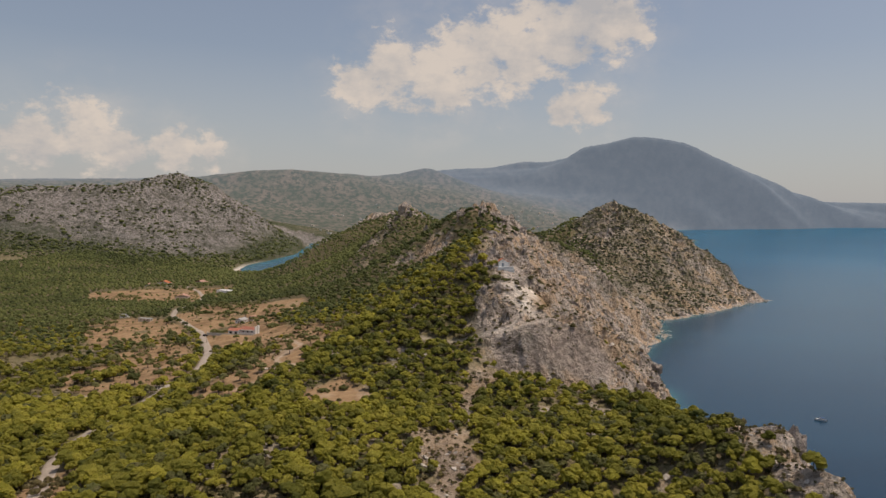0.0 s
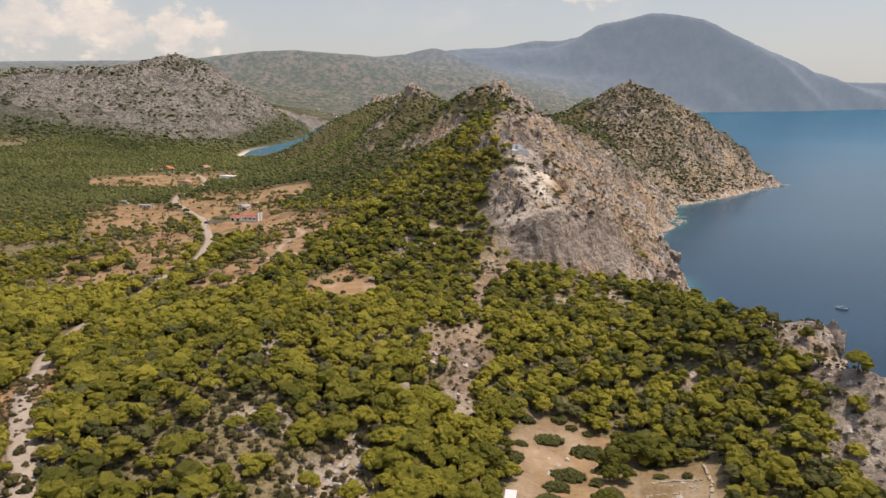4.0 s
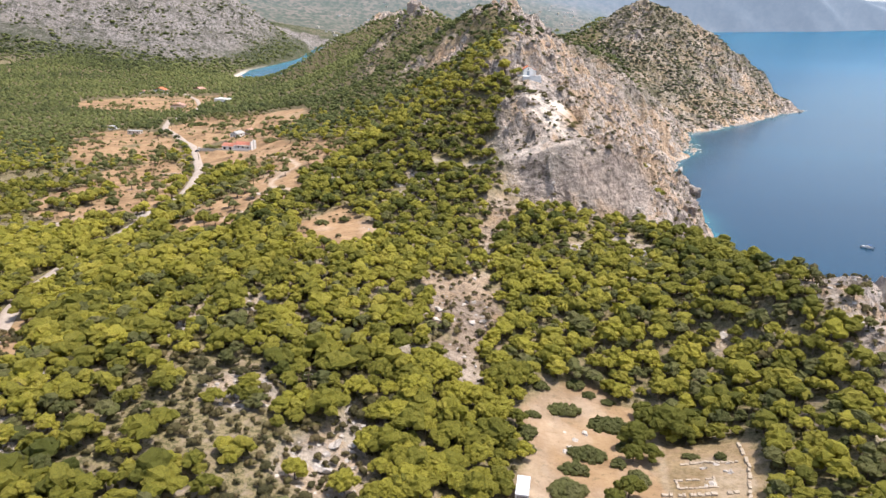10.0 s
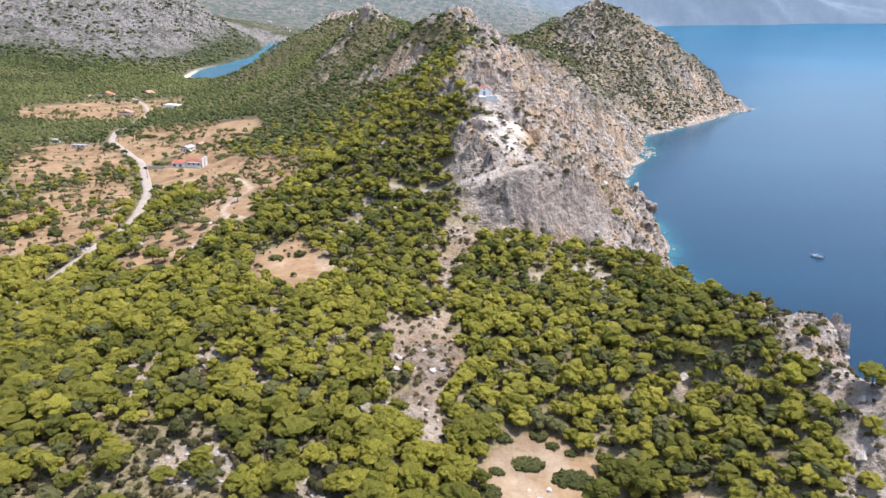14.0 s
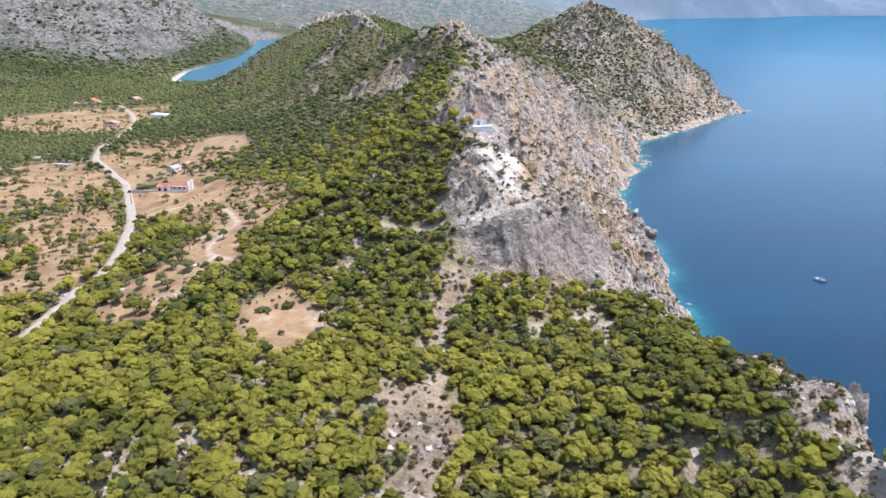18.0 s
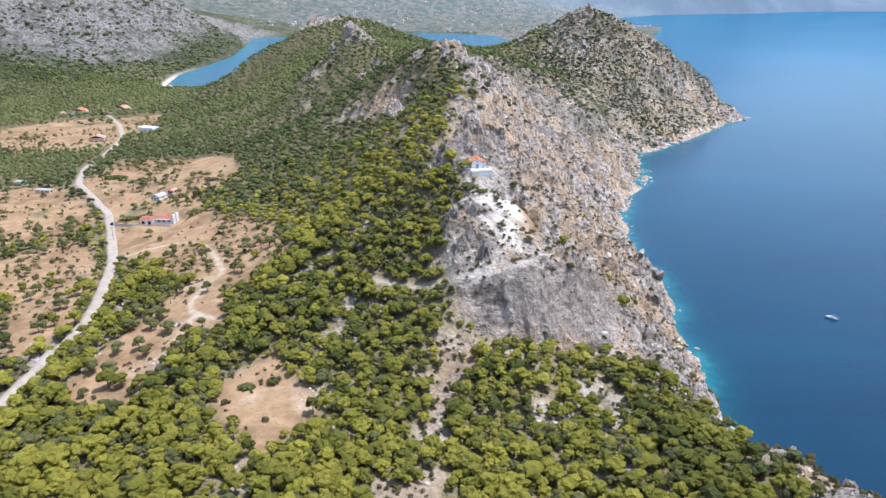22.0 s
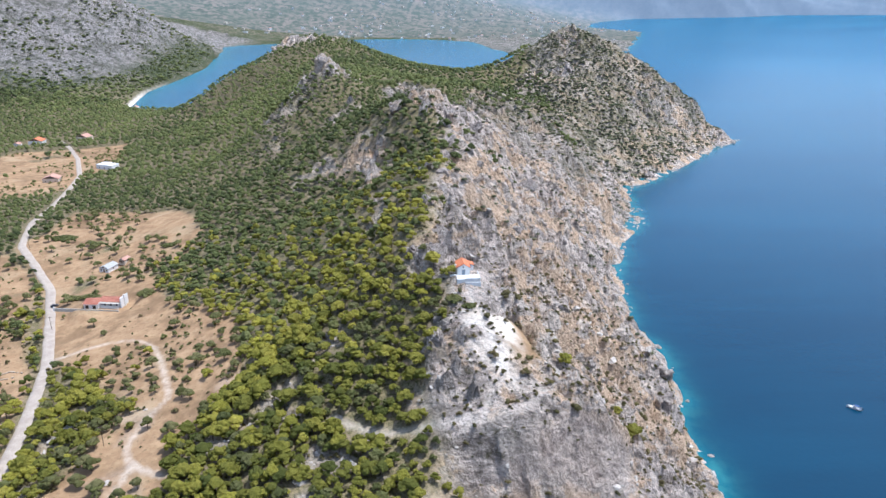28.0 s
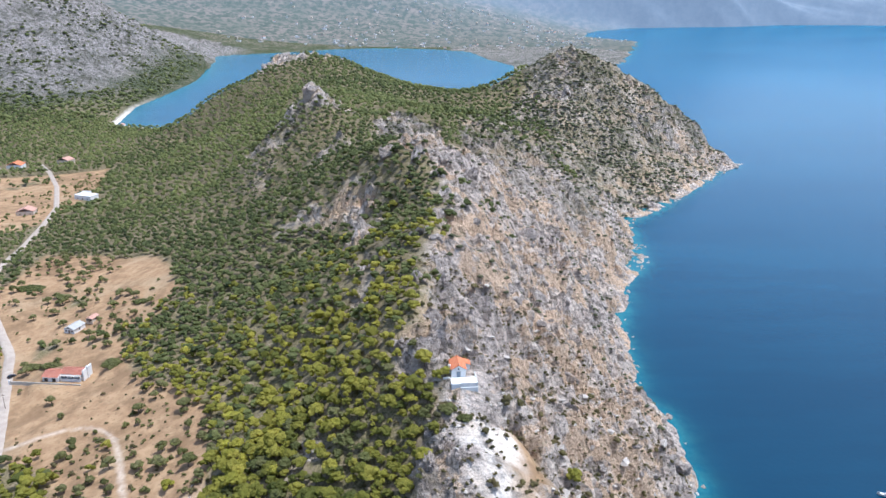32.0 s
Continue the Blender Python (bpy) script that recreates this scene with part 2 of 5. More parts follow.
def leafy(name, colour, through_leaf):
    """Leaves: a dull surface that lets part of the light pass."""
    m = surface(name, colour, 0.75, lambda q: q.math("ADD", q.noise(1.5, 5, 0.7, q.place()), q.math("MULTIPLY", q.noise(6.0, 3, 0.6, q.place()), 0.3)), 0.75, specular=0.12)
    n = m.node_tree
    out, bsdf = n.nodes["Material Output"], n.nodes["Principled BSDF"]
    glow, blend = n.nodes.new("ShaderNodeBsdfTranslucent"), n.nodes.new("ShaderNodeMixShader")
    n.links.new(bsdf.inputs["Base Color"].links[0].from_socket, glow.inputs[0])
    blend.inputs[0].default_value = through_leaf
    n.links.new(bsdf.outputs[0], blend.inputs[1]), n.links.new(glow.outputs[0], blend.inputs[2])
    n.links.new(blend.outputs[0], out.inputs[0])
    return m


LAND = surface("dry_limestone_land", land_colour, 0.95, land_bump, 0.9, specular=0.1)
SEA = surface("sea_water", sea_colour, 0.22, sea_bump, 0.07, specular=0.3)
BACKDROP = surface("far_mountains_painted_haze", far_colour, 1.0, specular=0.0)


def paint_haze(m):
    """Far land glows faintly blue: haze painted as emission, stronger with distance."""
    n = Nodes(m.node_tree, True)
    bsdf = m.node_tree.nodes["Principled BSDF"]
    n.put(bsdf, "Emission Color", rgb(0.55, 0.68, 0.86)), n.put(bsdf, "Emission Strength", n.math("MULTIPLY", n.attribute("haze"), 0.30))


paint_haze(BACKDROP)
PINE = leafy("pine_needles", leaf_colour((0.125, 0.14, 0.034), (0.58, 0.525, 0.068), (0.62, 0.52, 0.11)), 0.38)
# far pines: a greyer copy of PINE with haze put into the colour
FAR_PINE = leafy("hazed_pine_needles", leaf_colour((0.075, 0.092, 0.036), (0.27, 0.295, 0.09), (0.28, 0.28, 0.11)), 0.28)
SHRUB = leafy("mastic_leaves", leaf_colour((0.125, 0.135, 0.045), (0.26, 0.265, 0.085), (0.32, 0.275, 0.14)), 0.35)
MAQUIS = leafy("dry_maquis_leaves", leaf_colour((0.12, 0.11, 0.05), (0.24, 0.205, 0.075), (0.26, 0.185, 0.115)), 0.3)
# scrub leaves of the far slopes, greyed so the colour carries haze
HAZED_SCRUB = leafy("hazed_scrub_leaves", leaf_colour((0.10, 0.11, 0.06), (0.19, 0.195, 0.095), (0.215, 0.19, 0.12)), 0.25)
BARK = surface("pine_bark", worn((0.14, 0.10, 0.075), (0.22, 0.17, 0.13), 3), 0.95, lambda n: n.noise(8, 4, 0.7, n.place()), 0.05)


def crag_colour(n):
    p = n.place()
    c = n.mix(n.ramp(n.noise(0.25, 7, 0.7, p), 0.38, 0.58), rgb(0.29, 0.245, 0.215), rgb(0.52, 0.445, 0.385))
    c = n.mix(n.ramp(n.noise(0.12, 4, 0.6, p), 0.54, 0.66, 0.0, 0.5), c, rgb(0.56, 0.42, 0.30))
    return n.mix(n.ramp(n.noise(0.8, 6, 0.68, p), 0.36, 0.43, 0.7, 0.0), c, rgb(0.16, 0.14, 0.125))


CRAG = surface("weathered_limestone", crag_colour, 0.95, lambda n: n.noise(0.8, 8, 0.75, n.place()), 1.6, specular=0.1)
STONE = surface("pale_limestone", worn((0.46, 0.405, 0.35), (0.64, 0.57, 0.50), 0.7), 0.95, lambda n: n.noise(2.2, 6, 0.75, n.place()), 0.25)
WHITEWASH = surface("whitewash", worn((0.87, 0.86, 0.84), (0.80, 0.785, 0.75), 0.8), 0.85, lambda n: n.noise(5, 4, 0.6, n.place()), 0.02)
ROOF_TILE = surface("clay_roof_tiles", worn((0.55, 0.17, 0.075), (0.66, 0.25, 0.12), 1.2), 0.85)
SALMON_TILE = surface("salmon_roof_tiles", worn((0.66, 0.28, 0.19), (0.74, 0.36, 0.26), 1.0), 0.85)
OLD_TILE = surface("faded_roof_tiles", worn((0.50, 0.27, 0.20), (0.58, 0.36, 0.28), 1.0), 0.9)
PLASTER = surface("ochre_plaster", worn((0.62, 0.53, 0.42), (0.70, 0.62, 0.52), 0.7), 0.9)
GREY_ROOF = surface("grey_sheet_roof", worn((0.40, 0.39, 0.37), (0.50, 0.48, 0.45), 0.8), 0.7)
GLASS = surface("dark_window_glass", (0.02, 0.025, 0.03), 0.1, specular=0.6)
WOOD = surface("brown_timber", worn((0.13, 0.085, 0.05), (0.20, 0.14, 0.09), 2.0), 0.85)
BLUE_WOOD = surface("blue_grey_paint", worn((0.22, 0.27, 0.33), (0.28, 0.33, 0.38), 2.0), 0.7)
ENAMEL = surface("white_enamel", worn((0.78, 0.78, 0.77), (0.70, 0.70, 0.69), 0.9), 0.45)
STEEL = surface("grey_steel", worn((0.30, 0.31, 0.32), (0.38, 0.38, 0.39), 2.0), 0.5, metallic=0.6)
RUBBER = surface("black_rubber", (0.02, 0.02, 0.022), 0.8)
CAR_PAINT = surface("black_car_paint", worn((0.02, 0.022, 0.028), (0.035, 0.037, 0.045), 1.5), 0.25, specular=0.5)
CONCRETE = surface("pale_concrete", worn((0.48, 0.44, 0.38), (0.58, 0.54, 0.47), 0.6), 0.95)
RUIN = surface("earthy_limestone", worn((0.40, 0.32, 0.235), (0.54, 0.45, 0.345), 0.9), 0.95, lambda n: n.noise(2.2, 6, 0.75, n.place()), 0.2)
GRAVEL = surface("pale_gravel_road", worn((0.39, 0.32, 0.26), (0.49, 0.41, 0.335), 0.25, 2.0), 0.97, lambda n: n.noise(4, 5, 0.7, n.place()), 0.06)
BLUE_CANVAS = surface("blue_canvas", (0.05, 0.10, 0.22), 0.8)


# ---- the lie of the land ----
COAST = [(150, -900), (135, -300), (128, -60), (127, 60), (129, 115), (128, 150), (123, 188), (114, 228), (116, 268), (124, 310), (128, 340),
         (127, 373), (134, 395), (139, 430), (140, 455), (132, 482), (139, 513), (146, 544), (149, 579), (165, 619), (169, 641),
         (204, 699), (212, 752), (221, 811), (263, 856), (324, 927), (402, 1027), (452, 1080), (456, 1105), (430, 1210), (400, 1420),
         (430, 1800), (560, 2350), (823, 2895), (1080, 3650), (1296, 4319), (1345, 4400), (1290, 4560), (1180, 5100), (1350, 5900)]
FAR_COAST = [(1620, 6560), (2245, 7655), (2925, 8245), (3886, 8994), (5200, 10600), (6735, 11443), (9500, 12500), (13500, 15000)]
LAKE = [(-521, 1394), (-470, 1372), (-418, 1362), (-350, 1480), (-270, 1700), (-150, 1830), (-60, 1840), (40, 1800), (130, 1830),
        (215, 1980), (280, 2250), (330, 2480), (349, 2636), (285, 2900), (262, 3120), (243, 3314), (100, 3470), (-81, 3533),
        (-250, 3480), (-375, 3379), (-520, 3180), (-648, 3070), (-744, 2949), (-700, 2760), (-640, 2420), (-585, 2100), (-571, 1842), (-566, 1612)]
CREST = [(16, 331, 96), (10, 346, 106), (12, 380, 109), (25, 430, 114), (29, 462, 113), (20, 505, 117), (4, 534, 127), (-10, 548, 128), (-28, 575, 122), (40, 556, 115),
         (62, 625, 98), (-30, 690, 112), (-60, 800, 112), (-86, 785, 130), (-97, 843, 112), (-98, 930, 110), (-130, 1040, 106), (-190, 1200, 106), (-120, 1330, 118), (-177, 1340, 120), (-212, 1330, 119),
         (-241, 1310, 106), (-261, 1290, 88), (-295, 1280, 70), (-321, 1270, 55)]
TWIN = [(-28, 1300, 84), (26, 1270, 75), (78, 1230, 74), (117, 1200, 90), (147, 1180, 112), (182, 1150, 137), (211, 1140, 151), (249, 1130, 145), (288, 1125, 124), (329, 1120, 102), (371, 1115, 73), (410, 1100, 40),
        (60, 1320, 54), (60, 1400, 34), (0, 1500, 22), (110, 1500, 20), (-60, 1440, 38), (0, 1650, 7), (130, 1650, 7), (230, 1350, 60), (330, 1300, 40), (-160, 1500, 34), (-83, 1320, 104)]
SEAWARD = [(110, 377, 34), (100, 360, 42), (75, 380, 57), (70, 350, 64), (45, 340, 80), (53, 393, 75), (110, 491, 36), (90, 470, 48), (60, 450, 78),
           (120, 560, 34), (104, 578, 52), (96, 527, 54), (69, 534, 75), (69, 573, 79), (150, 640, 16), (149, 678, 41), (123, 708, 65), (76, 693, 88), (171, 704, 27), (159, 743, 50), (184, 771, 33),
           (143, 786, 60), (107, 798, 94), (208, 790, 9), (133, 879, 79), (200, 950, 60), (242, 989, 67), (280, 950, 30), (310, 1030, 56), (400, 1060, 16), (191, 1017, 94), (210, 1060, 104), (30, 1000, 82), (150, 1060, 88)]
INLAND = [(-27, 302, 70), (-27, 482, 92), (-25, 516, 94), (-55, 383, 64), (-53, 525, 80), (-105, 507, 59), (-193, 569, 40), (-156, 445, 39), (-132, 341, 42), (-223, 498, 30),
          (-276, 555, 30), (-180, 394, 33), (-211, 667, 38), (-130, 660, 58), (-190, 800, 42), (-250, 960, 34), (-300, 1150, 24), (-330, 1300, 18),
          (-412, 910, 12), (-480, 1200, 7), (-420, 700, 20), (-420, 500, 25), (-330, 380, 26), (-260, 280, 30), (-600, 600, 22), (-700, 1000, 16),
          (-800, 1300, 20), (-300, 100, 32), (-280, 1450, 30), (-600, 200, 30), (-900, 800, 26), (-640, 1500, 12)]
BENCH = [(-49, 204, 51), (-46, 182, 52), (-65, 230, 48), (1, 214, 46), (-21, 150, 46), (23, 156, 38), (-58, 128, 47), (-100, 172, 44),
         (-150, 215, 36), (-131, 157, 37), (-78, 134, 48), (-53, 106, 46), (-15, 96, 39), (9, 95, 35.5), (19, 128, 33.5), (54, 128, 33.5),
         (46, 151, 36), (81, 139, 46), (89, 186, 53), (102, 156, 54), (108, 168, 53), (100, 188, 53), (107, 128, 51), (85, 210, 48), (55, 223, 43), (92, 275, 39), (80, 240, 44), (30, 60, 34),
         (70, 60, 36), (-40, 40, 42), (-100, 40, 40), (100, 60, 44), (0, -60, 40), (30, 100, 34)]
BLUFF = [(22, 240, 50), (30, 260, 54), (50, 266, 54), (70, 274, 48), (28, 272, 71), (45, 277, 73), (62, 284, 66), (20, 286, 75), (40, 290, 74),
         (27, 296, 81), (8, 300, 86), (18, 312, 89), (24, 330, 94), (-2, 290, 70), (-4, 312, 80), (78, 300, 48), (95, 320, 38), (60, 315, 66), (4, 262, 58)]
FARLAND = [(-1538, 1771, 183), (-1383, 1890, 187), (-1214, 1941, 192), (-1097, 2008, 200), (-1121, 2276, 242), (-1031, 2317, 248), (-917, 2256, 212), (-782, 2253, 130),
           (-690, 2334, 60), (-641, 2451, 26), (-1000, 1750, 90), (-1210, 2170, 192), (-1410, 2200, 192), (-1600, 2100, 178), (-820, 1650, 40), (-760, 1950, 60), (-680, 1800, 14), (-1250, 1500, 60), (-2000, 1500, 60), (-2600, 1900, 200), (-1500, 1250, 28),
           (-860, 2700, 60), (-1200, 2700, 150), (-900, 3100, 50), (-600, 3400, 14), (0, 3800, 20), (500, 3300, 14), (420, 2800, 10), (600, 2800, 8), (900, 3700, 10), (1150, 4350, 6),
           (300, 4400, 40), (-1300, 3700, 120)]
RANGE = [(-3437, 3830, 230), (-2853, 4514, 250), (-2099, 5122, 322), (-1867, 5316, 412), (-1527, 5527, 448), (-1200, 5708, 428), (-803, 5878, 380), (-628, 4892, 200), (-38, 5432, 220), (432, 5917, 190),
         (-1006, 7364, 440), (-608, 7207, 621), (-236, 7429, 440), (-1392, 10844, 690), (-615, 10915, 800), (168, 10931, 856), (588, 10717, 920), (980, 10387, 846)]
MASSIF = [(1389, 10139, 1085), (1792, 9975, 1150), (2088, 9918, 1215), (2452, 9835, 1180), (2736, 9760, 1125), (3548, 10135, 840), (3999, 10503, 730), (4614, 11012, 610), (5455, 11735, 430), (6186, 12495, 300), (4000, 9700, 420),
          (1485, 7795, 247), (2504, 8162, 200), (3668, 8998, 160), (2701, 8834, 488), (933, 8382, 430), (2200, 9300, 880), (3100, 9300, 640), (1400, 9200, 720), (7231, 15321, 480), (8113, 14875, 460), (10500, 15800, 420),
          (-15000, 5000, 300), (0, 22000, 200), (18000, 16000, 100), (0, -9000, 30), (-9000, 0, 60), (-12000, 14000, 400)]
def along(line, step, closed=False):
    out, n = [], len(line)
    for i in range(n if closed else n - 1):
        a, b = np.array(line[i], float), np.array(line[(i + 1) % n], float)
        k = max(1, int(np.linalg.norm(b - a) / step))
        out += [a + (b - a) * j / k for j in range(k)]
    return np.array(out)
SEA_EDGE = COAST + FAR_COAST + [(30000, 15000), (30000, -30000), (150, -30000)]
def side(poly, x, y):
    """Distance to a closed outline, positive inside."""
    best, inside = np.full(x.shape, 1e12), np.zeros(x.shape, bool)
    for (ax, ay), (bx, by) in zip(poly, poly[1:] + poly[:1]):
        dx, dy = bx - ax, by - ay
        k = np.clip(((x - ax) * dx + (y - ay) * dy) / (dx * dx + dy * dy), 0, 1)
        best = np.minimum(best, (x - ax - k * dx) ** 2 + (y - ay - k * dy) ** 2)
        if dy:
            inside ^= ((ay > y) != (by > y)) & (x < ax + (y - ay) * dx / dy)
    return np.where(inside, 1, -1) * np.sqrt(best)
def lattice(ix, iy, seed):
    h = (ix.astype(np.int64) * 374761393 + iy.astype(np.int64) * 668265263 + seed * 974634533) & 0xFFFFFFFF
    h = ((h ^ (h >> 13)) * 1274126177) & 0xFFFFFFFF
    return ((h ^ (h >> 16)) & 0xFFFF) / 32767.5 - 1
def rough(x, y, size, seed=0):
    """Smooth random field in -1..1 with features about size metres wide."""
    u, v = x / size, y / size
    iu, iv = np.floor(u), np.floor(v)
    fu, fv = u - iu, v - iv
    fu, fv = fu * fu * (3 - 2 * fu), fv * fv * (3 - 2 * fv)
    a, b = lattice(iu, iv, seed), lattice(iu + 1, iv, seed)
    c, d = lattice(iu, iv + 1, seed), lattice(iu + 1, iv + 1, seed)
    return (a + (b - a) * fu) * (1 - fv) + (c + (d - c) * fu) * fv
def fbm(x, y, size, octaves=4, seed=0):
    total, amp = 0, 1.0
    for i in range(octaves):
        total = total + amp * rough(x + 17.3 * i, y - 9.1 * i, size / 2 ** i, seed + i)
        amp *= 0.5
    return total
def solve_land():
    spots = [np.array(s, float) for s in (CREST, TWIN, SEAWARD, INLAND, BENCH, BLUFF, FARLAND, RANGE, MASSIF)]
    flat = [np.column_stack([p, np.zeros(len(p))]) for p in (along(COAST[1:33], 34), along(COAST[32:], 300), along(FAR_COAST, 500), along(LAKE, 110, True))]
    deep = np.array([(250, 300, -40), (230, 100, -40), (300, 600, -40), (600, 900, -60), (900, 1500, -80), (1500, 3000, -80), (2600, 6500, -60), (5000, 8500, -60), (-560, 2900, -15), (-100, 2600, -20), (-480, 1600, -6)], float)
    p = np.vstack(spots + flat + [deep])
    c = 7 + 0.02 * np.maximum(p[:, 1] - 300, 0)
    d = np.sqrt(((p[:, None, :2] - p[None, :, :2]) ** 2).sum(-1) + c[None] ** 2)
    n = len(p)
    a = np.block([[d, np.ones((n, 1))], [np.ones((1, n)), np.zeros((1, 1))]])
    w = np.linalg.solve(a, np.append(p[:, 2], 0))
    return p[:, :2], c, w
SPOTS, SOFT, WEIGHT = solve_land()
def smooth_land(x, y):
    z = np.full(x.shape, WEIGHT[-1])
    for (px, py), c, w in zip(SPOTS, SOFT, WEIGHT):
        z += w * np.sqrt((x - px) ** 2 + (y - py) ** 2 + c * c)
    return z
def step(a, b, v):
    k = np.clip((v - a) / (b - a), 0, 1)
    return k * k * (3 - 2 * k)


FIELDS = [
    [(-278, 568), (-276, 640), (-221, 622), (-178, 596), (-138, 525), (-150, 490), (-140, 440), (-100, 402), (-83, 388), (-71, 335), (-79, 306), (-94, 300), (-120, 345), (-141, 368), (-175, 393), (-199, 442), (-236, 508)],
    [(-121, 239), (-130, 255), (-127, 276), (-121, 294), (-116, 318), (-108, 326), (-97, 323), (-90, 300), (-79, 286), (-84, 276), (-97, 277), (-98, 256), (-98, 236)],
    [(-73, 233), (-58, 249), (-52, 239), (-41, 227), (-38, 215), (-48, 211), (-49, 203), (-57, 213), (-65, 224)],
    [(-230, 320), (-244, 411), (-234, 431), (-202, 421), (-182, 386), (-160, 327), (-152, 296), (-160, 282), (-176, 270), (-209, 295)],
    [(-528, 866), (-490, 960), (-380, 1010), (-335, 880), (-340, 740), (-413, 720), (-462, 755)],
    [(-345, 542), (-314, 560), (-272, 536), (-238, 500), (-208, 443), (-238, 437), (-275, 431)],
    [(-111, 112), (-112, 123), (-118, 138), (-121, 152), (-136, 163), (-138, 147), (-125, 118)],
    [(28, 314), (35, 316), (42, 305), (34, 299), (28, 308)]]
SITE = [(3, 80), (8, 96), (11, 106), (10, 127), (20, 141), (28, 144), (35, 134), (44, 134), (40, 118), (58, 118), (52, 80)]
SCREE = [(20, 318), (29, 308), (42, 292), (36, 282), (28, 279), (20, 281), (14, 284), (13, 298)]
SCARPS = [[(-6, 160), (-2, 141), (-6, 128), (-10, 140)], [(-19, 181), (-2, 190), (5, 176), (5, 159), (-2, 141), (-9, 149), (-15, 161)], [(-10, 190), (-4, 190), (4, 222), (10, 245), (8, 262), (0, 258), (-3, 225)]]
ROAD = [(-70, 40), (-83, 69), (-95, 86), (-112, 111), (-129, 137), (-144, 169), (-150, 199), (-148, 229), (-146, 262), (-146, 298), (-155, 330), (-172, 380),
        (-200, 440), (-219, 480), (-248, 520), (-276, 557), (-301, 620), (-311, 671), (-332, 748), (-353, 817), (-399, 915), (-447, 999), (-490, 1060)]
TRACKS = [[(-97, 323), (-104, 301), (-99, 287), (-83, 277)], [(-97, 287), (-98, 264), (-99, 243)], [(-172, 384), (-154, 391), (-140, 392), (-124, 382), (-114, 364), (-106, 346), (-97, 325)],
          [(-29, 288), (-18, 282), (-3, 281), (11, 279), (25, 275), (34, 277), (40, 287)], [(20, 279), (27, 296), (20, 312), (18, 326)],
          [(8, 80), (14, 100), (15, 118), (22, 136), (30, 138)], [(38, 80), (38, 100), (40, 116), (42, 136)]]
WALL = [(20, 260), (30, 262), (50, 267), (68, 274), (74, 283), (60, 285), (45, 279), (28, 274), (20, 270)]
CREST_LINE = [(255, 12), (262, 6), (280, 0), (300, 0), (331, 5), (380, 4), (430, 4), (480, 14), (520, 16), (560, 0), (600, -6), (640, 18), (700, 40), (780, 45), (860, 60), (950, 80), (1100, 150), (1200, 170)]


CRAGS = [(-90, 795, 40), (-200, 1316, 60), (-27, 492, 15), (-22, 440, 11), (4, 560, 16), (40, 560, 18), (4, 348, 13), (-150, 1338, 48), (216, 1120, 34), (205, 1050, 30), (-30, 530, 11), (-60, 700, 10)]
HOUSES = [(-192, 499, 9), (-332, 838, 20), (-345, 868, 16), (-371, 796, 15), (-501, 1026, 20), (-520, 1012, 16), (-455, 1060, 18), (-327, 569, 10), (-292, 538, 12), (-505, 1378, 16), (-420, 1350, 16)]
PADS = [(16.5, 335, 5.5, 97.0), (-171, 443, 14, 36.0), (-192, 499, 9, 35.2), (-332, 838, 14, 19.5)]


def eased(line):
    """Corners cut twice."""
    for _ in range(2):
        line = [line[0]] + [((1 - k) * p[0] + k * q[0], (1 - k) * p[1] + k * q[1]) for p, q in zip(line, line[1:]) for k in (0.25, 0.75)] + [line[-1]]
    return line


TRACKS = [eased(t) for t in TRACKS]


def line_gap(line, x, y):
    best = np.full(x.shape, 1e12)
    for (ax, ay), (bx, by) in zip(line, line[1:]):
        dx, dy = bx - ax, by - ay
        k = np.clip(((x - ax) * dx + (y - ay) * dy) / (dx * dx + dy * dy), 0, 1)
        best = np.minimum(best, (x - ax - k * dx) ** 2 + (y - ay - k * dy) ** 2)
    return np.sqrt(best)


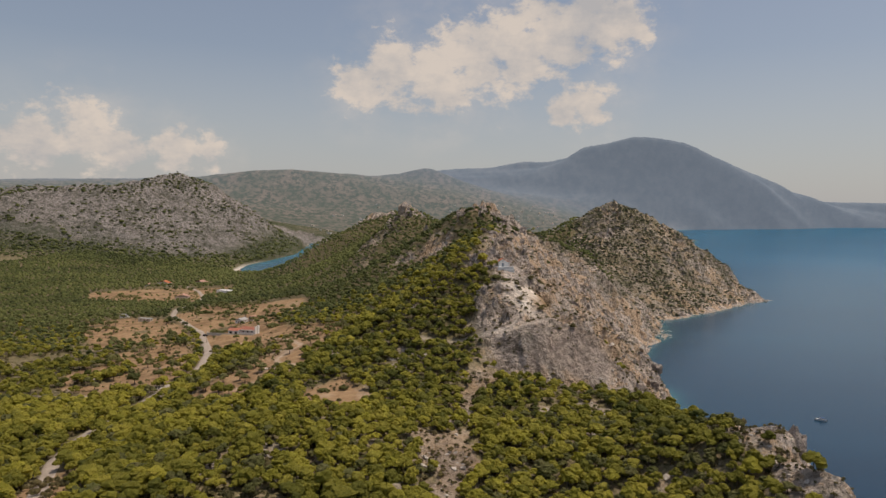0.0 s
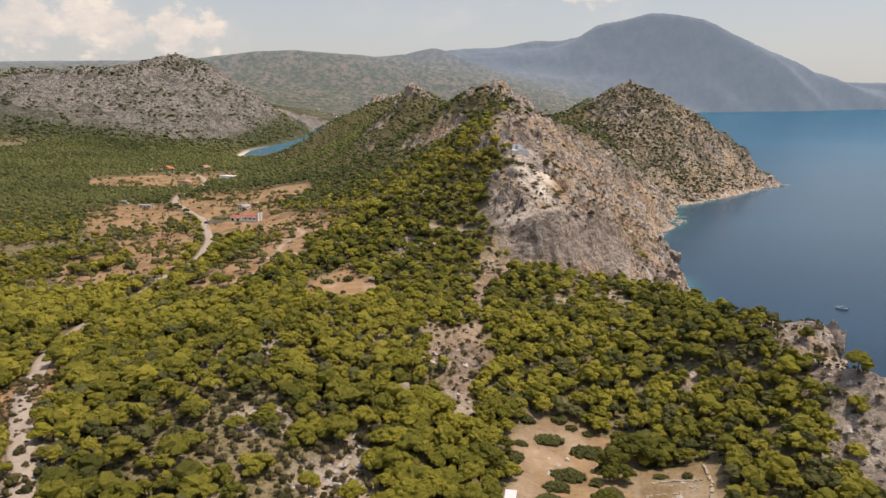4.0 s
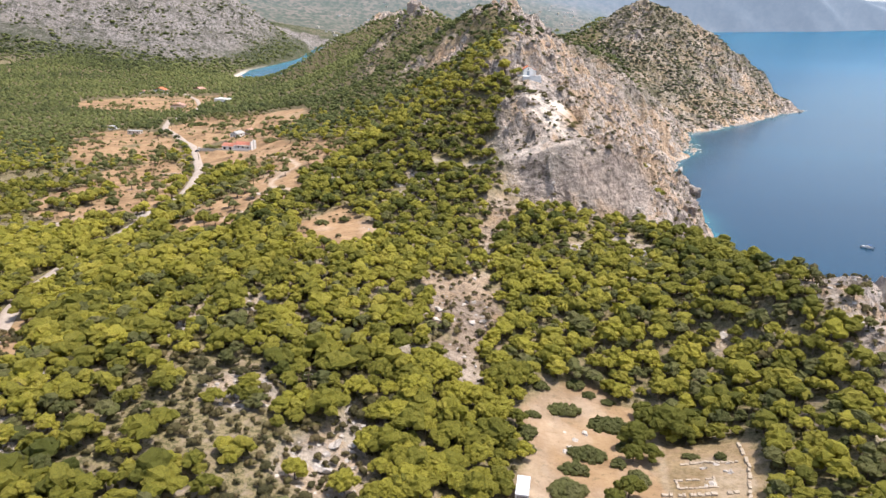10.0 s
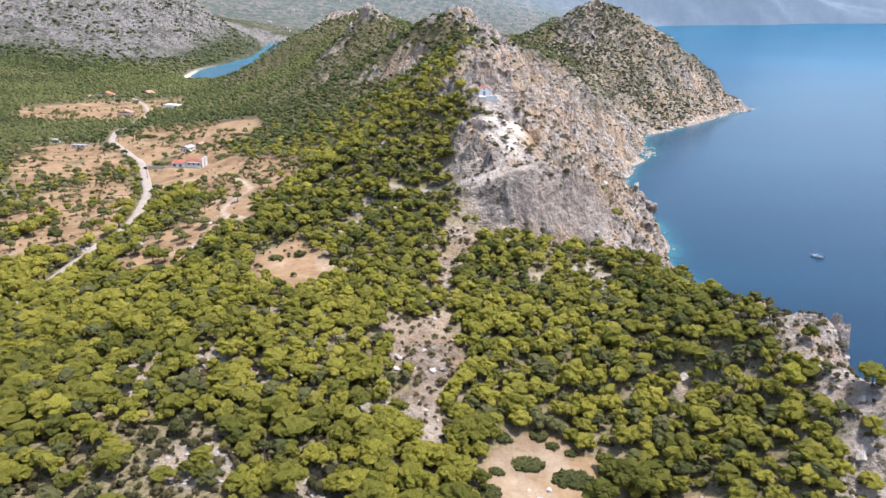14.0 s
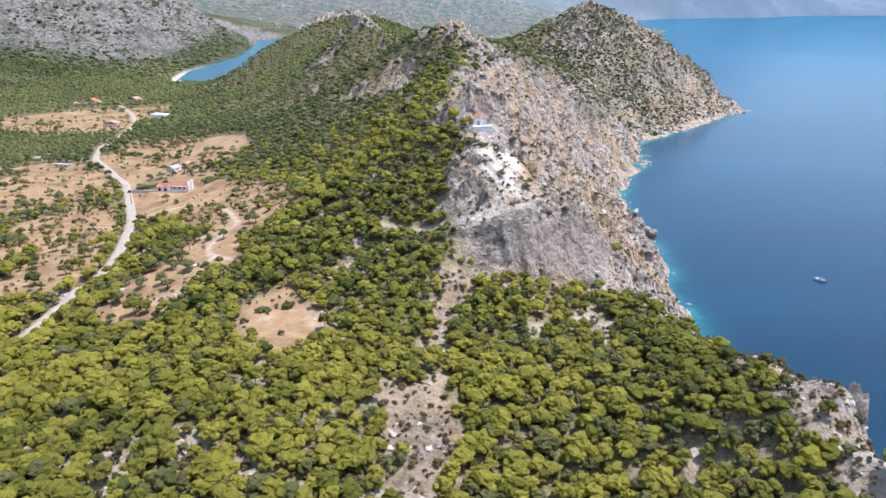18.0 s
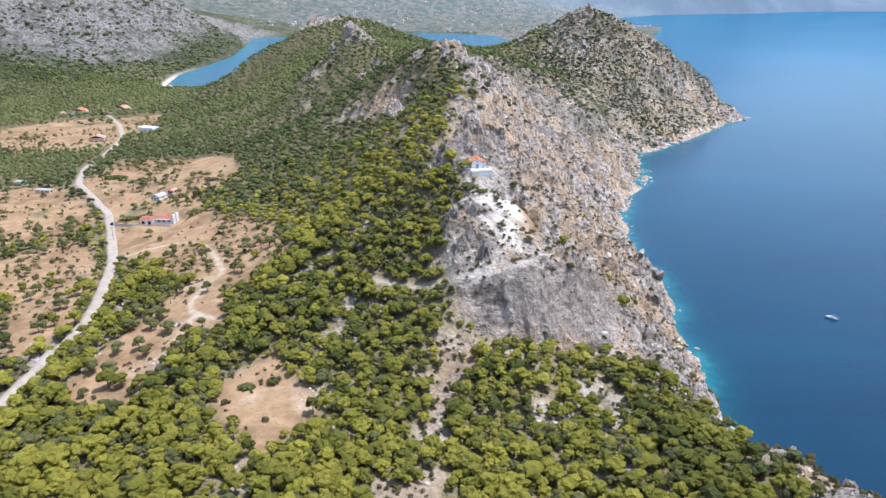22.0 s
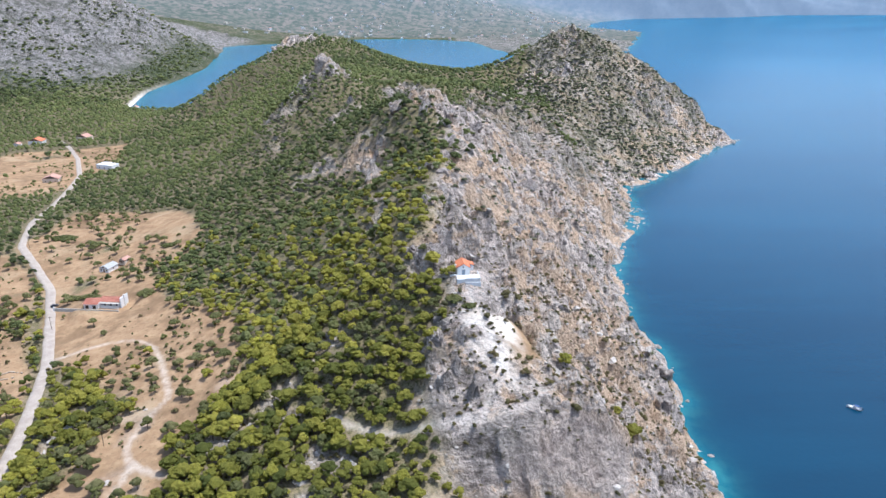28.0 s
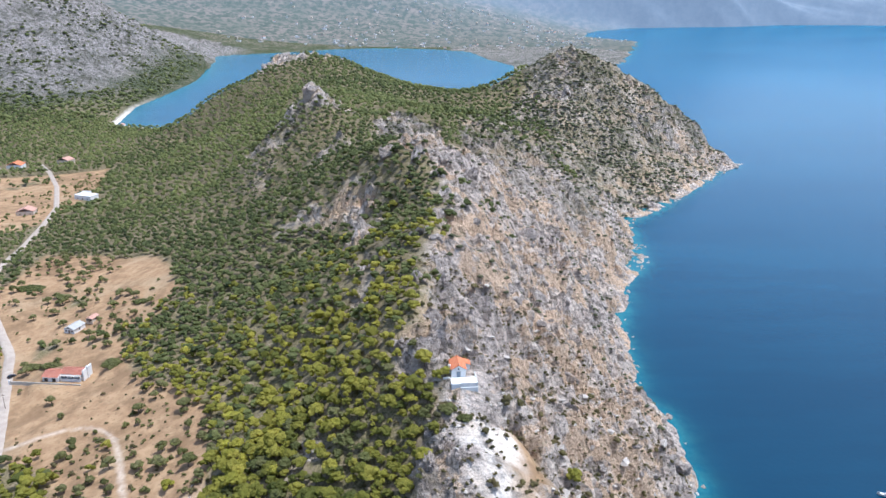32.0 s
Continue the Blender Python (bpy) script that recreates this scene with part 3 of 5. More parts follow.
def land(x, y):
    """Height of the ground and the covers that grow or lie on it."""
    x, y = np.asarray(x, float), np.asarray(y, float)
    z = smooth_land(x, y)
    e = 4.0
    steep = np.hypot(smooth_land(x + e, y) - z, smooth_land(x, y + e) - z) / e
    shore = -side(SEA_EDGE, x, y)
    pond = side(LAKE, x, y)
    wob = fbm(x, y, 26, 3, 5)
    east = x - np.interp(y, [q[0] for q in CREST_LINE], [q[1] for q in CREST_LINE]) + 5 * wob
    ridge = step(250, 268, y) * step(-3, 9, east) * (1 - step(620, 900, y) * 0.45)
    bluff = step(0.55, 0.95, steep + 0.12 * wob) * (shore < 450) * (y < 1500) * np.maximum(step(-8, 2, east), 0.9 * step(0.1, 0.45, fbm(x, y, 34, 3, 66))) * np.where((y < 240) & (x < 92), 0.25, 1.0)
    knobs = step(0.15, 0.5, fbm(x, y, 70, 3, 21) - 0.35) * step(500, 640, y) * (y < 1450) * step(70, 100, z)
    tower = np.zeros(x.shape)
    for px, py, wide in CRAGS:
        tower = np.maximum(tower, step(wide, wide * 0.45, np.hypot(x - px, (y - py) * 0.8) + 0.35 * wide * wob))
    knobs = np.maximum(knobs, tower)
    coast = step(26, 8, shore + 5 * wob) * (y < 1500)
    left_hill = step(-640, -760, x) * step(1450, 1750, y) * (y < 3200) * 0.75
    cape = step(60, 140, east) * step(620, 760, y) * (y < 1500) * (0.45 + 0.25 * wob)
    scarp = np.zeros(x.shape)
    for s in SCARPS:
        scarp = np.maximum(scarp, step(-3, 2, side(s, x, y) + 5 * fbm(x, y, 9, 3, 47)))
    stony = step(0.42, 0.62, fbm(x, y, 17, 3, 44)) * (y < 330) * (x < 70) * 0.6
    for px, py, wide in ((-84, 140, 14), (-99, 158, 11), (-115, 170, 8), (-91, 182, 7), (-90, 130, 7), (-51, 113, 9), (-30, 93, 9), (-24, 81, 10), (-7, 87, 7), (-23, 109, 5)):
        stony = np.maximum(stony, 0.85 * step(wide, wide * 0.3, np.hypot(x - px, y - py) + 0.5 * wide * wob))
    cliff_top = step(62, 84, x + 6 * wob) * step(245, 200, y) * (y > 20) * np.maximum(0.15 * step(0.0, 0.4, fbm(x, y, 14, 3, 68)), 0.95 * step(92, 104, x + 5 * wob))
    rim = 0.9 * step(46, 32, shore + 7 * wob) * (y > 20) * (y < 300) * (x > 40)
    rock = np.clip(np.maximum.reduce([ridge, bluff, knobs, coast, left_hill, cape, scarp * 0.7, stony * 0.75, cliff_top, rim]), 0, 1)
    wall = step(-3, 3, side(WALL, x, y) + 4 * wob)
    straw = np.zeros(x.shape)
    for f in FIELDS:
        straw = np.maximum(straw, step(-4, 3, np.where(x < -30, np.maximum(side(f, x, y), side(f, x, y + 11)), side(f, x, y)) + 3 * wob))
    straw = straw * np.where((x < -165) & (y < 560), step(-0.85, -0.5, fbm(x, y, 30, 3, 83)), step(-1.2, -0.85, fbm(x, y, 30, 3, 83)))
    site = step(-2, 1.5, side(SITE, x, y) + 1.5 * wob)
    chalk = np.maximum(step(-4, 3, side(SCREE, x, y) + 10 * wob) * step(-0.8, 0.0, fbm(x, y, 8, 3, 29)) * 0.9, site * np.clip(0.15 * fbm(x, y, 12, 3, 17), 0, 0.2) * step(46, 30, x))
    trail = np.full(x.shape, 1e9)
    for t in TRACKS:
        trail = np.minimum(trail, line_gap(t, x, y))
    chalk = np.maximum(chalk, np.maximum(scarp * np.clip(0.10 + 0.3 * wob, 0, 1), stony * 0.2))
    chalk = np.maximum(chalk, step(1.6, 0.6, trail + 0.3 * wob) * np.where(y < 150, 0.15, np.where(x < -60, 0.35, np.where(x < 10, 0.35, 0.55))))
    beach = step(9, 3, np.abs(pond + 4)) * step(-380, -440, x)
    chalk = np.maximum(chalk, beach)
    road = line_gap(ROAD, x, y)
    rock = rock * (1 - straw) * (1 - site)
    straw = np.maximum(np.maximum(straw, site * np.where(x < 35 + 3 * wob, 0.82, 0.45)), scarp * 0.45)
    # relief: gullies run down the seaward slope, blocks and ledges on all bare rock
    gully = 1 - np.abs(fbm(0.5 * x + 0.2 * y, y - 0.45 * x, 33, 5, 9))
    blocks = 1 - np.abs(fbm(x + 0.3 * y, y, 11, 4, 31))
    ledges = np.floor(blocks * 4.5) / 4.5 + 0.25 * step(0.6, 1.0, (blocks * 4.5) % 1)
    crag = 16.0 * (gully - 0.62) + 4.6 * (0.4 * blocks + 0.6 * ledges - 0.6) + 1.2 * fbm(x, y, 4.2, 2, 35) + 5.0 * tower * (blocks - 0.3)
    band = (z + 0.32 * y + 8 * fbm(x, y, 38, 3, 57)) / 8.0
    saw = band - np.floor(band)
    crag = crag + 4.2 * (step(0.0, 0.3, saw) - saw - 0.1) * step(250, 300, y)
    ribs = 1 - np.abs(fbm(0.22 * x - 0.06 * y, y + 0.32 * x, 10, 4, 131))
    crag = (crag + 8.5 * (ribs - 0.68) * step(265, 300, y)) * (1 - 0.25 * wall) - 3.9
    calm = step(-4, 14, shore) * (1 - 0.75 * np.maximum(chalk, 0)) * step(1.5, 7, trail) * step(9, 17, np.hypot(x - 17, y - 330)) * (1 - 0.55 * step(-6, 2, side(SCREE, x, y))) * (1 - 0.5 * scarp) * (1 - 0.6 * stony)
    z = z + rock * crag * calm * (0.45 + 0.55 * step(245, 275, y))
    z = z + (1 - rock) * (1 - site) * 0.7 * fbm(x, y, 22, 3, 3) * step(3, 12, road)
    far = step(1400, 5000, y)
    out = step(4000, 5200, np.hypot(x, y))
    z = z + far * np.clip(z, 0, 400) * step(0, 400, shore) * (0.17 * (1 - out) * fbm(x + 0.3 * y, y, 900, 6, 77) + 0.11 * out * (0.42 - np.abs(fbm(x + 0.3 * y, y, 1900, 5, 77))))
    z = z + left_hill * (26 * (1 - np.abs(fbm(x, y, 190, 6, 52)) - 0.6))
    for px, py, wide, high in PADS:
        flat = step(wide * 1.5, wide, np.hypot(x - px, y - py))
        z = z * (1 - flat) + flat * high
    z = np.where(shore > 0, np.minimum(z, 0.6 + 3.4 * shore + 1.5 * (1 + wob)), np.minimum(z, 0.4 + 0.5 * shore))
    z = np.where((pond < 0) & (shore > 25), np.maximum(z, 1.2 + 0.02 * np.minimum(-pond, 200)), z)
    z = np.where(pond > -6, np.minimum(z, -0.25 * pond + 0.2), z)
    return dict(z=z, rock=rock, straw=straw, chalk=chalk, site=site, road=road, trail=trail, shore=shore, pond=pond, steep=steep, east=east, scarp=scarp, ridge=ridge, cape=cape, stony=stony, wall=wall, brush=np.clip(step(560, 780, y) * (0.5 + 0.5 * wob) * step(14, 60, shore) * (y < 1500), 0, 1))


GRID = {}


def on_ground(x, y):
    """Height of the ground's own faces."""
    r, t = np.hypot(x, y + 150.0), np.arctan2(x, y + 150.0)
    i = np.clip(np.interp(r, GRID["radii"], np.arange(len(GRID["radii"]))), 0, len(GRID["radii"]) - 1.001)
    j = np.clip((t - GRID["front"][0]) / (GRID["front"][1] - GRID["front"][0]), 0, len(GRID["front"]) - 1.001)
    a, b = i.astype(int), j.astype(int)
    u, v, h = i - a, j - b, GRID["z"]
    return (h[a, b] * (1 - u) + h[a + 1, b] * u) * (1 - v) + (h[a, b + 1] * (1 - u) + h[a + 1, b + 1] * u) * v


def ground_at(x, y):
    return float(on_ground(np.array([x], float), np.array([y], float))[0])


CENTRE, NEAR_EDGE = np.array([0.0, 50.0, 165.0]), 3000.0


def drawn_in(p):
    """The land past the lake lies nearer and smaller by the same part, so that the horizon stays within sight."""
    q = p - CENTRE
    r = np.maximum(np.hypot(q[:, 0], q[:, 1]), 1.0)
    over = np.maximum(r - NEAR_EDGE, 0)
    return CENTRE + q * ((np.minimum(r, NEAR_EDGE) + over / (1 + over / 1850.0)) / r)[:, None]


# ---- mesh building ----
def mesh_of(name, verts, faces, material, smooth=False, **values):
    """A mesh from arrays: faces all with the same number of corners."""
    m = bpy.data.meshes.new(name)
    faces = np.asarray(faces, np.int32)
    verts = np.asarray(verts, np.float32)
    count, corners = faces.shape
    m.vertices.add(len(verts)), m.loops.add(count * corners), m.polygons.add(count)
    m.vertices.foreach_set("co", verts.ravel())
    m.loops.foreach_set("vertex_index", faces.ravel())
    m.polygons.foreach_set("loop_start", np.arange(0, count * corners, corners, dtype=np.int32))
    m.polygons.foreach_set("use_smooth", np.broadcast_to(smooth, (count,)).copy())
    for key, value in values.items():
        m.attributes.new(key, "FLOAT", "POINT").data.foreach_set("value", np.asarray(value, np.float32))
    m.materials.append(material)
    m.update()
    m.validate()
    return m


def part(name, bm, material, parent=None, label="", smooth=False):
    """Links a bmesh as one mesh object under a thing or a part."""
    m = bpy.data.meshes.new(name)
    bm.to_mesh(m)
    bm.free()
    m.materials.append(material)
    if smooth:
        m.polygons.foreach_set("use_smooth", np.full(len(m.polygons), True))
    ob = new(name, m)
    ob.parent = parent
    return tagged(ob, label)


def thing(name, x, y, z, turn, label, category, group="", kind=""):
    ob = new(name)
    ob.matrix_basis = pose(x, y, z, 0, 0, turn)
    return tagged(ob, label, category, group, kind)


def block(bm, x0, x1, y0, y1, z0, z1, edge=0.0):
    made = bmesh.ops.create_cube(bm, size=1, matrix=Matrix.Translation(((x0 + x1) / 2, (y0 + y1) / 2, (z0 + z1) / 2)) @ Matrix.Diagonal((x1 - x0, y1 - y0, z1 - z0, 1)))
    if edge:
        edges = {e for v in made["verts"] for e in v.link_edges}
        bmesh.ops.bevel(bm, geom=list(edges), offset=edge, segments=1, affect="EDGES")
    return bm


def boxed(x0, x1, y0, y1, z0, z1, edge=0.0):
    return block(bmesh.new(), x0, x1, y0, y1, z0, z1, edge)


def prism(outline, y0, y1):
    """An outline in x and z pulled from y0 to y1."""
    bm = bmesh.new()
    a, b = [bm.verts.new((x, y0, z)) for x, z in outline], [bm.verts.new((x, y1, z)) for x, z in outline]
    bm.faces.new(a), bm.faces.new(b[::-1])
    for i in range(len(a)):
        j = (i + 1) % len(a)
        bm.faces.new((a[j], a[i], b[i], b[j]))
    bmesh.ops.recalc_face_normals(bm, faces=bm.faces)
    return bm


def rod(p, q, r0, r1, sides=8):
    bm = bmesh.new()
    p, q = Vector(p), Vector(q)
    m = Matrix.Translation((p + q) / 2) @ (q - p).to_track_quat("Z", "Y").to_matrix().to_4x4()
    bmesh.ops.create_cone(bm, cap_ends=True, segments=sides, radius1=r0, radius2=r1, depth=(q - p).length, matrix=m)
    return bm


# ---- ground and water ----
def fan(front, radii, middle):
    rest = np.linspace(front[-1], front[0] + 2 * np.pi, 42)[1:-1]
    turn = np.concatenate([front, rest])
    t, r = np.meshgrid(turn, radii)
    x, y = middle[0] + r * np.sin(t), middle[1] + r * np.cos(t)
    k, n = len(turn), len(radii)
    i, j = np.meshgrid(np.arange(n - 1), np.arange(k), indexing="ij")
    i, j = i.ravel(), j.ravel()
    faces = np.column_stack([i * k + j, (i + 1) * k + j, (i + 1) * k + (j + 1) % k, i * k + (j + 1) % k])[:, ::-1]
    return x.ravel(), y.ravel(), faces


def build_ground():
    radii = np.concatenate([np.linspace(2, 190, 24), np.geomspace(200, 1800, 490), np.geomspace(1812, 21000, 150)])
    front = np.radians(np.linspace(-43, 43, 520))
    x, y, faces = fan(front, radii, (0, -150))
    g = land(x, y)
    GRID.update(radii=radii, front=front, z=g["z"].reshape(len(radii), -1))
    r = np.hypot(x, y)
    verts = drawn_in(np.column_stack([x, y, g["z"]]))
    far = step(1350, 1900, y) + step(-640, -760, x) * step(1300, 1500, y)
    wide = len(x) // len(radii)
    edge = int(np.searchsorted(radii, 3700)) * wide
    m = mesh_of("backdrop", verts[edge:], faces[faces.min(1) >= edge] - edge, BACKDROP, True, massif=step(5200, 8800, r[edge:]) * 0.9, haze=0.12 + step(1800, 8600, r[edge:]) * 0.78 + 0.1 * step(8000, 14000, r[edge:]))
    tagged(new("backdrop", m), "mountains and village slopes beyond the lake with blue haze painted on", "mountains", kind="structure")
    faces, edge = faces[faces.max(1) < edge + wide], edge + wide
    bare = g["rock"][faces].mean(1) > 0.45
    m = mesh_of("ground", verts[:edge], faces, LAND, ~(bare & (y[faces[:, 0]] < 1500)), rock=g["rock"][:edge], straw=g["straw"][:edge], chalk=g["chalk"][:edge], wall=g["wall"][:edge], brush=g["brush"][:edge], distance=np.clip(far, 0, 1)[:edge])
    tagged(new("ground", m), "dry limestone headland with scrub, straw fields and pale bare rock", "ground", kind="structure")


def build_sea():
    radii = np.concatenate([np.linspace(2, 230, 10), np.geomspace(240, 1500, 110), np.geomspace(1520, 24000, 60)])
    x, y, faces = fan(np.radians(np.linspace(-43, 46, 260)), radii, (0, -150))
    shore, pond = side(SEA_EDGE, x, y), side(LAKE, x, y)
    off = np.where(pond > -30, pond, shore) + 3 * fbm(x, y, 20, 3, 8)
    shoal = np.exp(-np.maximum(off, 0) / np.where(pond > -30, 26.0, 5.0)) * 0.45
    verts = drawn_in(np.column_stack([x, y, np.zeros(len(x))]))
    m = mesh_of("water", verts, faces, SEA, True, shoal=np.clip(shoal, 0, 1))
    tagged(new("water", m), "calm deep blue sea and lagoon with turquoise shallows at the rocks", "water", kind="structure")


build_ground()
build_sea()


# ---- road and tracks ----
def ribbon(line, wide, lift, step_length=3.0):
    pts = along(line, step_length)
    for _ in range(6):
        pts[1:-1] = (pts[:-2] + 2 * pts[1:-1] + pts[2:]) / 4
    d = np.gradient(pts, axis=0)
    d /= np.linalg.norm(d, axis=1)[:, None]
    side_way = np.column_stack([d[:, 1], -d[:, 0]])
    rows = []
    for k, drop in ((-1.15, -0.5), (-1, 0), (-0.35, 0.06), (0.35, 0.06), (1, 0), (1.15, -0.5)):
        ragged = 1 + 0.10 * rough(pts[:, 0] + 31 * k, pts[:, 1], 5, 13)
        q = pts + side_way * (k * wide / 2 * ragged)[:, None]
        rows.append(np.column_stack([q, np.zeros(len(q)) + drop]))
    top = np.maximum.reduce([land(r[:, 0], r[:, 1])["z"] for r in rows[1:-1]]) + lift
    for r in rows:
        r[:, 2] += top
    v = np.stack(rows, 1).reshape(-1, 3)
    n = len(rows)
    faces = [(i * n + j, (i + 1) * n + j, (i + 1) * n + j + 1, i * n + j + 1) for i in range(len(pts) - 1) for j in range(n - 1)]
    return v, faces


v, faces = ribbon(ROAD, 4.8, 0.12)
tagged(new("road", mesh_of("road", v, faces, GRAVEL, True)), "pale unmarked country road winding through pine woods and fields", "road", kind="structure")


# ---- plants ----
def clump_cards(rng, centre, radius, flat, count, size):
    """Leaf sprays set on the upper part of a lump: four-cornered, bent outward."""
    u = rng.normal(size=(count, 3))
    u[:, 2] = np.abs(u[:, 2]) * 1.1 - 0.42
    u /= np.linalg.norm(u, axis=1)[:, None]
    at = centre + u * radius * np.array([1, 1, flat]) * rng.uniform(0.82, 1.1, (count, 1))
    normal = u / np.array([1, 1, flat]) + rng.normal(size=(count, 3)) * 0.36
    normal[:, 2] += 0.45
    normal /= np.linalg.norm(normal, axis=1)[:, None]
    a = np.cross(normal, rng.normal(size=(count, 3)))
    a /= np.linalg.norm(a, axis=1)[:, None]
    b = np.cross(normal, a)
    s = size * rng.uniform(0.65, 1.3, (count, 1))
    corners = np.stack([at + (a * 1.2) * s, at + b * s * 0.75, at - a * s, at - b * s * 0.75], 1)
    return corners.reshape(-1, 3)


@functools.lru_cache(None)
def ball(splits):
    bm = bmesh.new()
    bmesh.ops.create_icosphere(bm, subdivisions=splits, radius=1)
    bm.verts.index_update()
    v, f = np.array([q.co[:] for q in bm.verts]), np.array([[q.index for q in t.verts] for t in bm.faces])
    bm.free()
    return v, f


def lump(rng, centre, radius, flat, splits, uneven=0.2):
    """One rounded, uneven cushion of needles, open below."""
    v, f = ball(splits)
    turn = rng.uniform(0, 6.28)
    c, s = np.cos(turn), np.sin(turn)
    q = np.column_stack([c * v[:, 0] - s * v[:, 1], s * v[:, 0] + c * v[:, 1], v[:, 2]]) * (1 + uneven * rng.normal(size=(len(v), 1)))
    f = f[v[f].mean(1)[:, 2] > -0.38]
    return q * radius * np.array([rng.uniform(0.88, 1.15), rng.uniform(0.88, 1.15), flat]) + centre, f


def joined(pieces):
    base, vs, fs = 0, [], []
    for v, f in pieces:
        vs.append(v), fs.append(f + base)
        base += len(v)
    return np.vstack(vs), np.vstack(fs)


def tufts(rng, centre, radius, flat, count, size):
    """Loose sprays that fray the outline of a cushion: three-cornered."""
    v = clump_cards(rng, centre, radius * 1.02, flat, count, size).reshape(-1, 4, 3)
    f = np.arange(count)[:, None] * 4
    return v.reshape(-1, 3), np.vstack([f + np.array([[0, 1, 2]]), f + np.array([[0, 2, 3]])])


def crown(seed, lumps, tall, wide, low=0.4, splits=2, sprays=0, size=0.3):
    """A billowing crown: cushions crowded on a low dome, the middle ones highest."""
    rng = np.random.default_rng(seed)
    out, height = [], tall * (1 - low)
    spots = [(0.0, 0.0)] + [(wide * (0.40 + 0.26 * (i % 2)) * rng.uniform(0.85, 1.15), i * 2.4 + rng.uniform(-0.35, 0.35)) for i in range(lumps - 1)]
    for i, (r, t) in enumerate(spots):
        radius = wide * (0.52 if i == 0 else rng.uniform(0.30, 0.46)) * (1.0 if lumps < 9 else 0.82)
        top = tall * (1.0 if i == 0 else rng.uniform(0.80, 0.98)) - height * 0.55 * (r / wide) ** 2
        c = np.array([r * np.cos(t), r * np.sin(t), top - radius * 0.8])
        out.append(lump(rng, c, radius, 0.8, splits))
        if sprays:
            out.append(tufts(rng, c, radius, 0.8, sprays, size))
    return joined(out)


def dome(seed, wide, tall, sides=6):
    """A low uneven lump for trees far off: triangles."""
    rng = np.random.default_rng(seed)
    rings = [(0.62, 0.30), (1.0, 0.52), (0.80, 0.82)]
    v = []
    for k, (r, h) in enumerate(rings):
        for i in range(sides):
            t = 2 * np.pi * (i + 0.5 * (k % 2)) / sides + rng.uniform(-0.25, 0.25)
            q = wide * r * rng.uniform(0.6, 1.35)
            v.append((q * np.cos(t), q * np.sin(t), tall * h * rng.uniform(0.82, 1.15)))
    v.append((rng.uniform(-0.2, 0.2) * wide, rng.uniform(-0.2, 0.2) * wide, tall))
    f = []
    for k in range(2):
        for i in range(sides):
            a, b, c, d = k * sides + i, k * sides + (i + 1) % sides, (k + 1) * sides + i, (k + 1) * sides + (i + 1) % sides
            f += [(a, b, c), (b, d, c)] if k % 2 == 0 else [(a, b, d), (a, d, c)]
    f += [(2 * sides + i, 2 * sides + (i + 1) % sides, 3 * sides) for i in range(sides)]
    return np.array(v), np.array(f)


def planted(name, kinds, spots, turns, scales, tones, material, smooth=False):
    """Many plants in one mesh: kinds is a list of (verts, faces); each spot takes one of them."""
    rng = np.random.default_rng(7)
    pick = rng.integers(0, len(kinds), len(spots))
    vs, fs, ts, base = [], [], [], 0
    for k, (v, f) in enumerate(kinds):
        i = np.where(pick == k)[0]
        if not len(i):
            continue
        c, s = np.cos(turns[i])[:, None], np.sin(turns[i])[:, None]
        x, y, z = v[:, 0][None], v[:, 1][None], v[:, 2][None]
        q = np.stack([(c * x - s * y), (s * x + c * y), z + 0 * c], -1) * scales[i][:, None, :] + spots[i][:, None, :]
        vs.append(q.reshape(-1, 3))
        fs.append((f[None] + (np.arange(len(i)) * len(v))[:, None, None]).reshape(-1, f.shape[1]) + base)
        shade = tones[i][:, None] + 0 * z
        ts.append(shade.ravel())
        base += len(i) * len(v)
    return mesh_of(name, np.vstack(vs), np.vstack(fs), material, smooth, tone=np.clip(np.concatenate(ts), 0, 1))


def scatter(x0, x1, y0, y1, gap, seed):
    rng = np.random.default_rng(seed)
    x, y = np.meshgrid(np.arange(x0, x1, gap), np.arange(y0, y1, gap * 0.87))
    x = x + (np.arange(x.shape[0]) % 2)[:, None] * gap / 2
    x, y = x.ravel() + rng.uniform(-0.42, 0.42, x.size) * gap, y.ravel() + rng.uniform(-0.42, 0.42, x.size) * gap
    keep = np.abs(x - 5) < (y + 175) * 0.73
    return x[keep], y[keep], rng


def wood_density(g, x, y):
    patch = fbm(x, y, 45, 3, 61)
    k = 1.2 + 0.35 * patch
    k = k - np.maximum(1.3 * g["ridge"], 1.0 * g["scarp"]) - np.where(y > 345, 1.5, 0.75) * g["rock"] * (g["ridge"] < 0.5)
    k = k * (1 - np.clip(g["straw"] * 0.985, 0, 1)) * (1 - g["site"]) * (1 - step(0.3, 0.6, g["chalk"]))
    k = np.where((g["road"] < 18) & (y < 345), np.maximum(k, 0.95 * (1 - g["straw"])), k)
    k = k * step(3.4, 4.6, g["road"]) * step(1.2, 3.0, g["trail"]) * step(np.where(y < 300, 24, 6), np.where(y < 300, 44, 16), g["shore"]) * step(-4, -14, g["pond"])
    k = np.where((y < 125) & (x < -25), k * (0.64 + 0.6 * patch), k)
    k = np.where((x < -150) & (y > 250) & (y < 520), k * (0.75 + 0.7 * patch), k)
    k = k * (1 - 0.85 * g["cape"] / 0.6)
    for hx, hy, wide in HOUSES:
        k = k * step(wide * 0.7, wide, np.hypot(x - hx, y - hy + 0.4 * wide))
    return k


def spots_of(x, y, g, keep, sink=0.15):
    return np.column_stack([x[keep], y[keep], on_ground(x[keep], y[keep]) - sink])


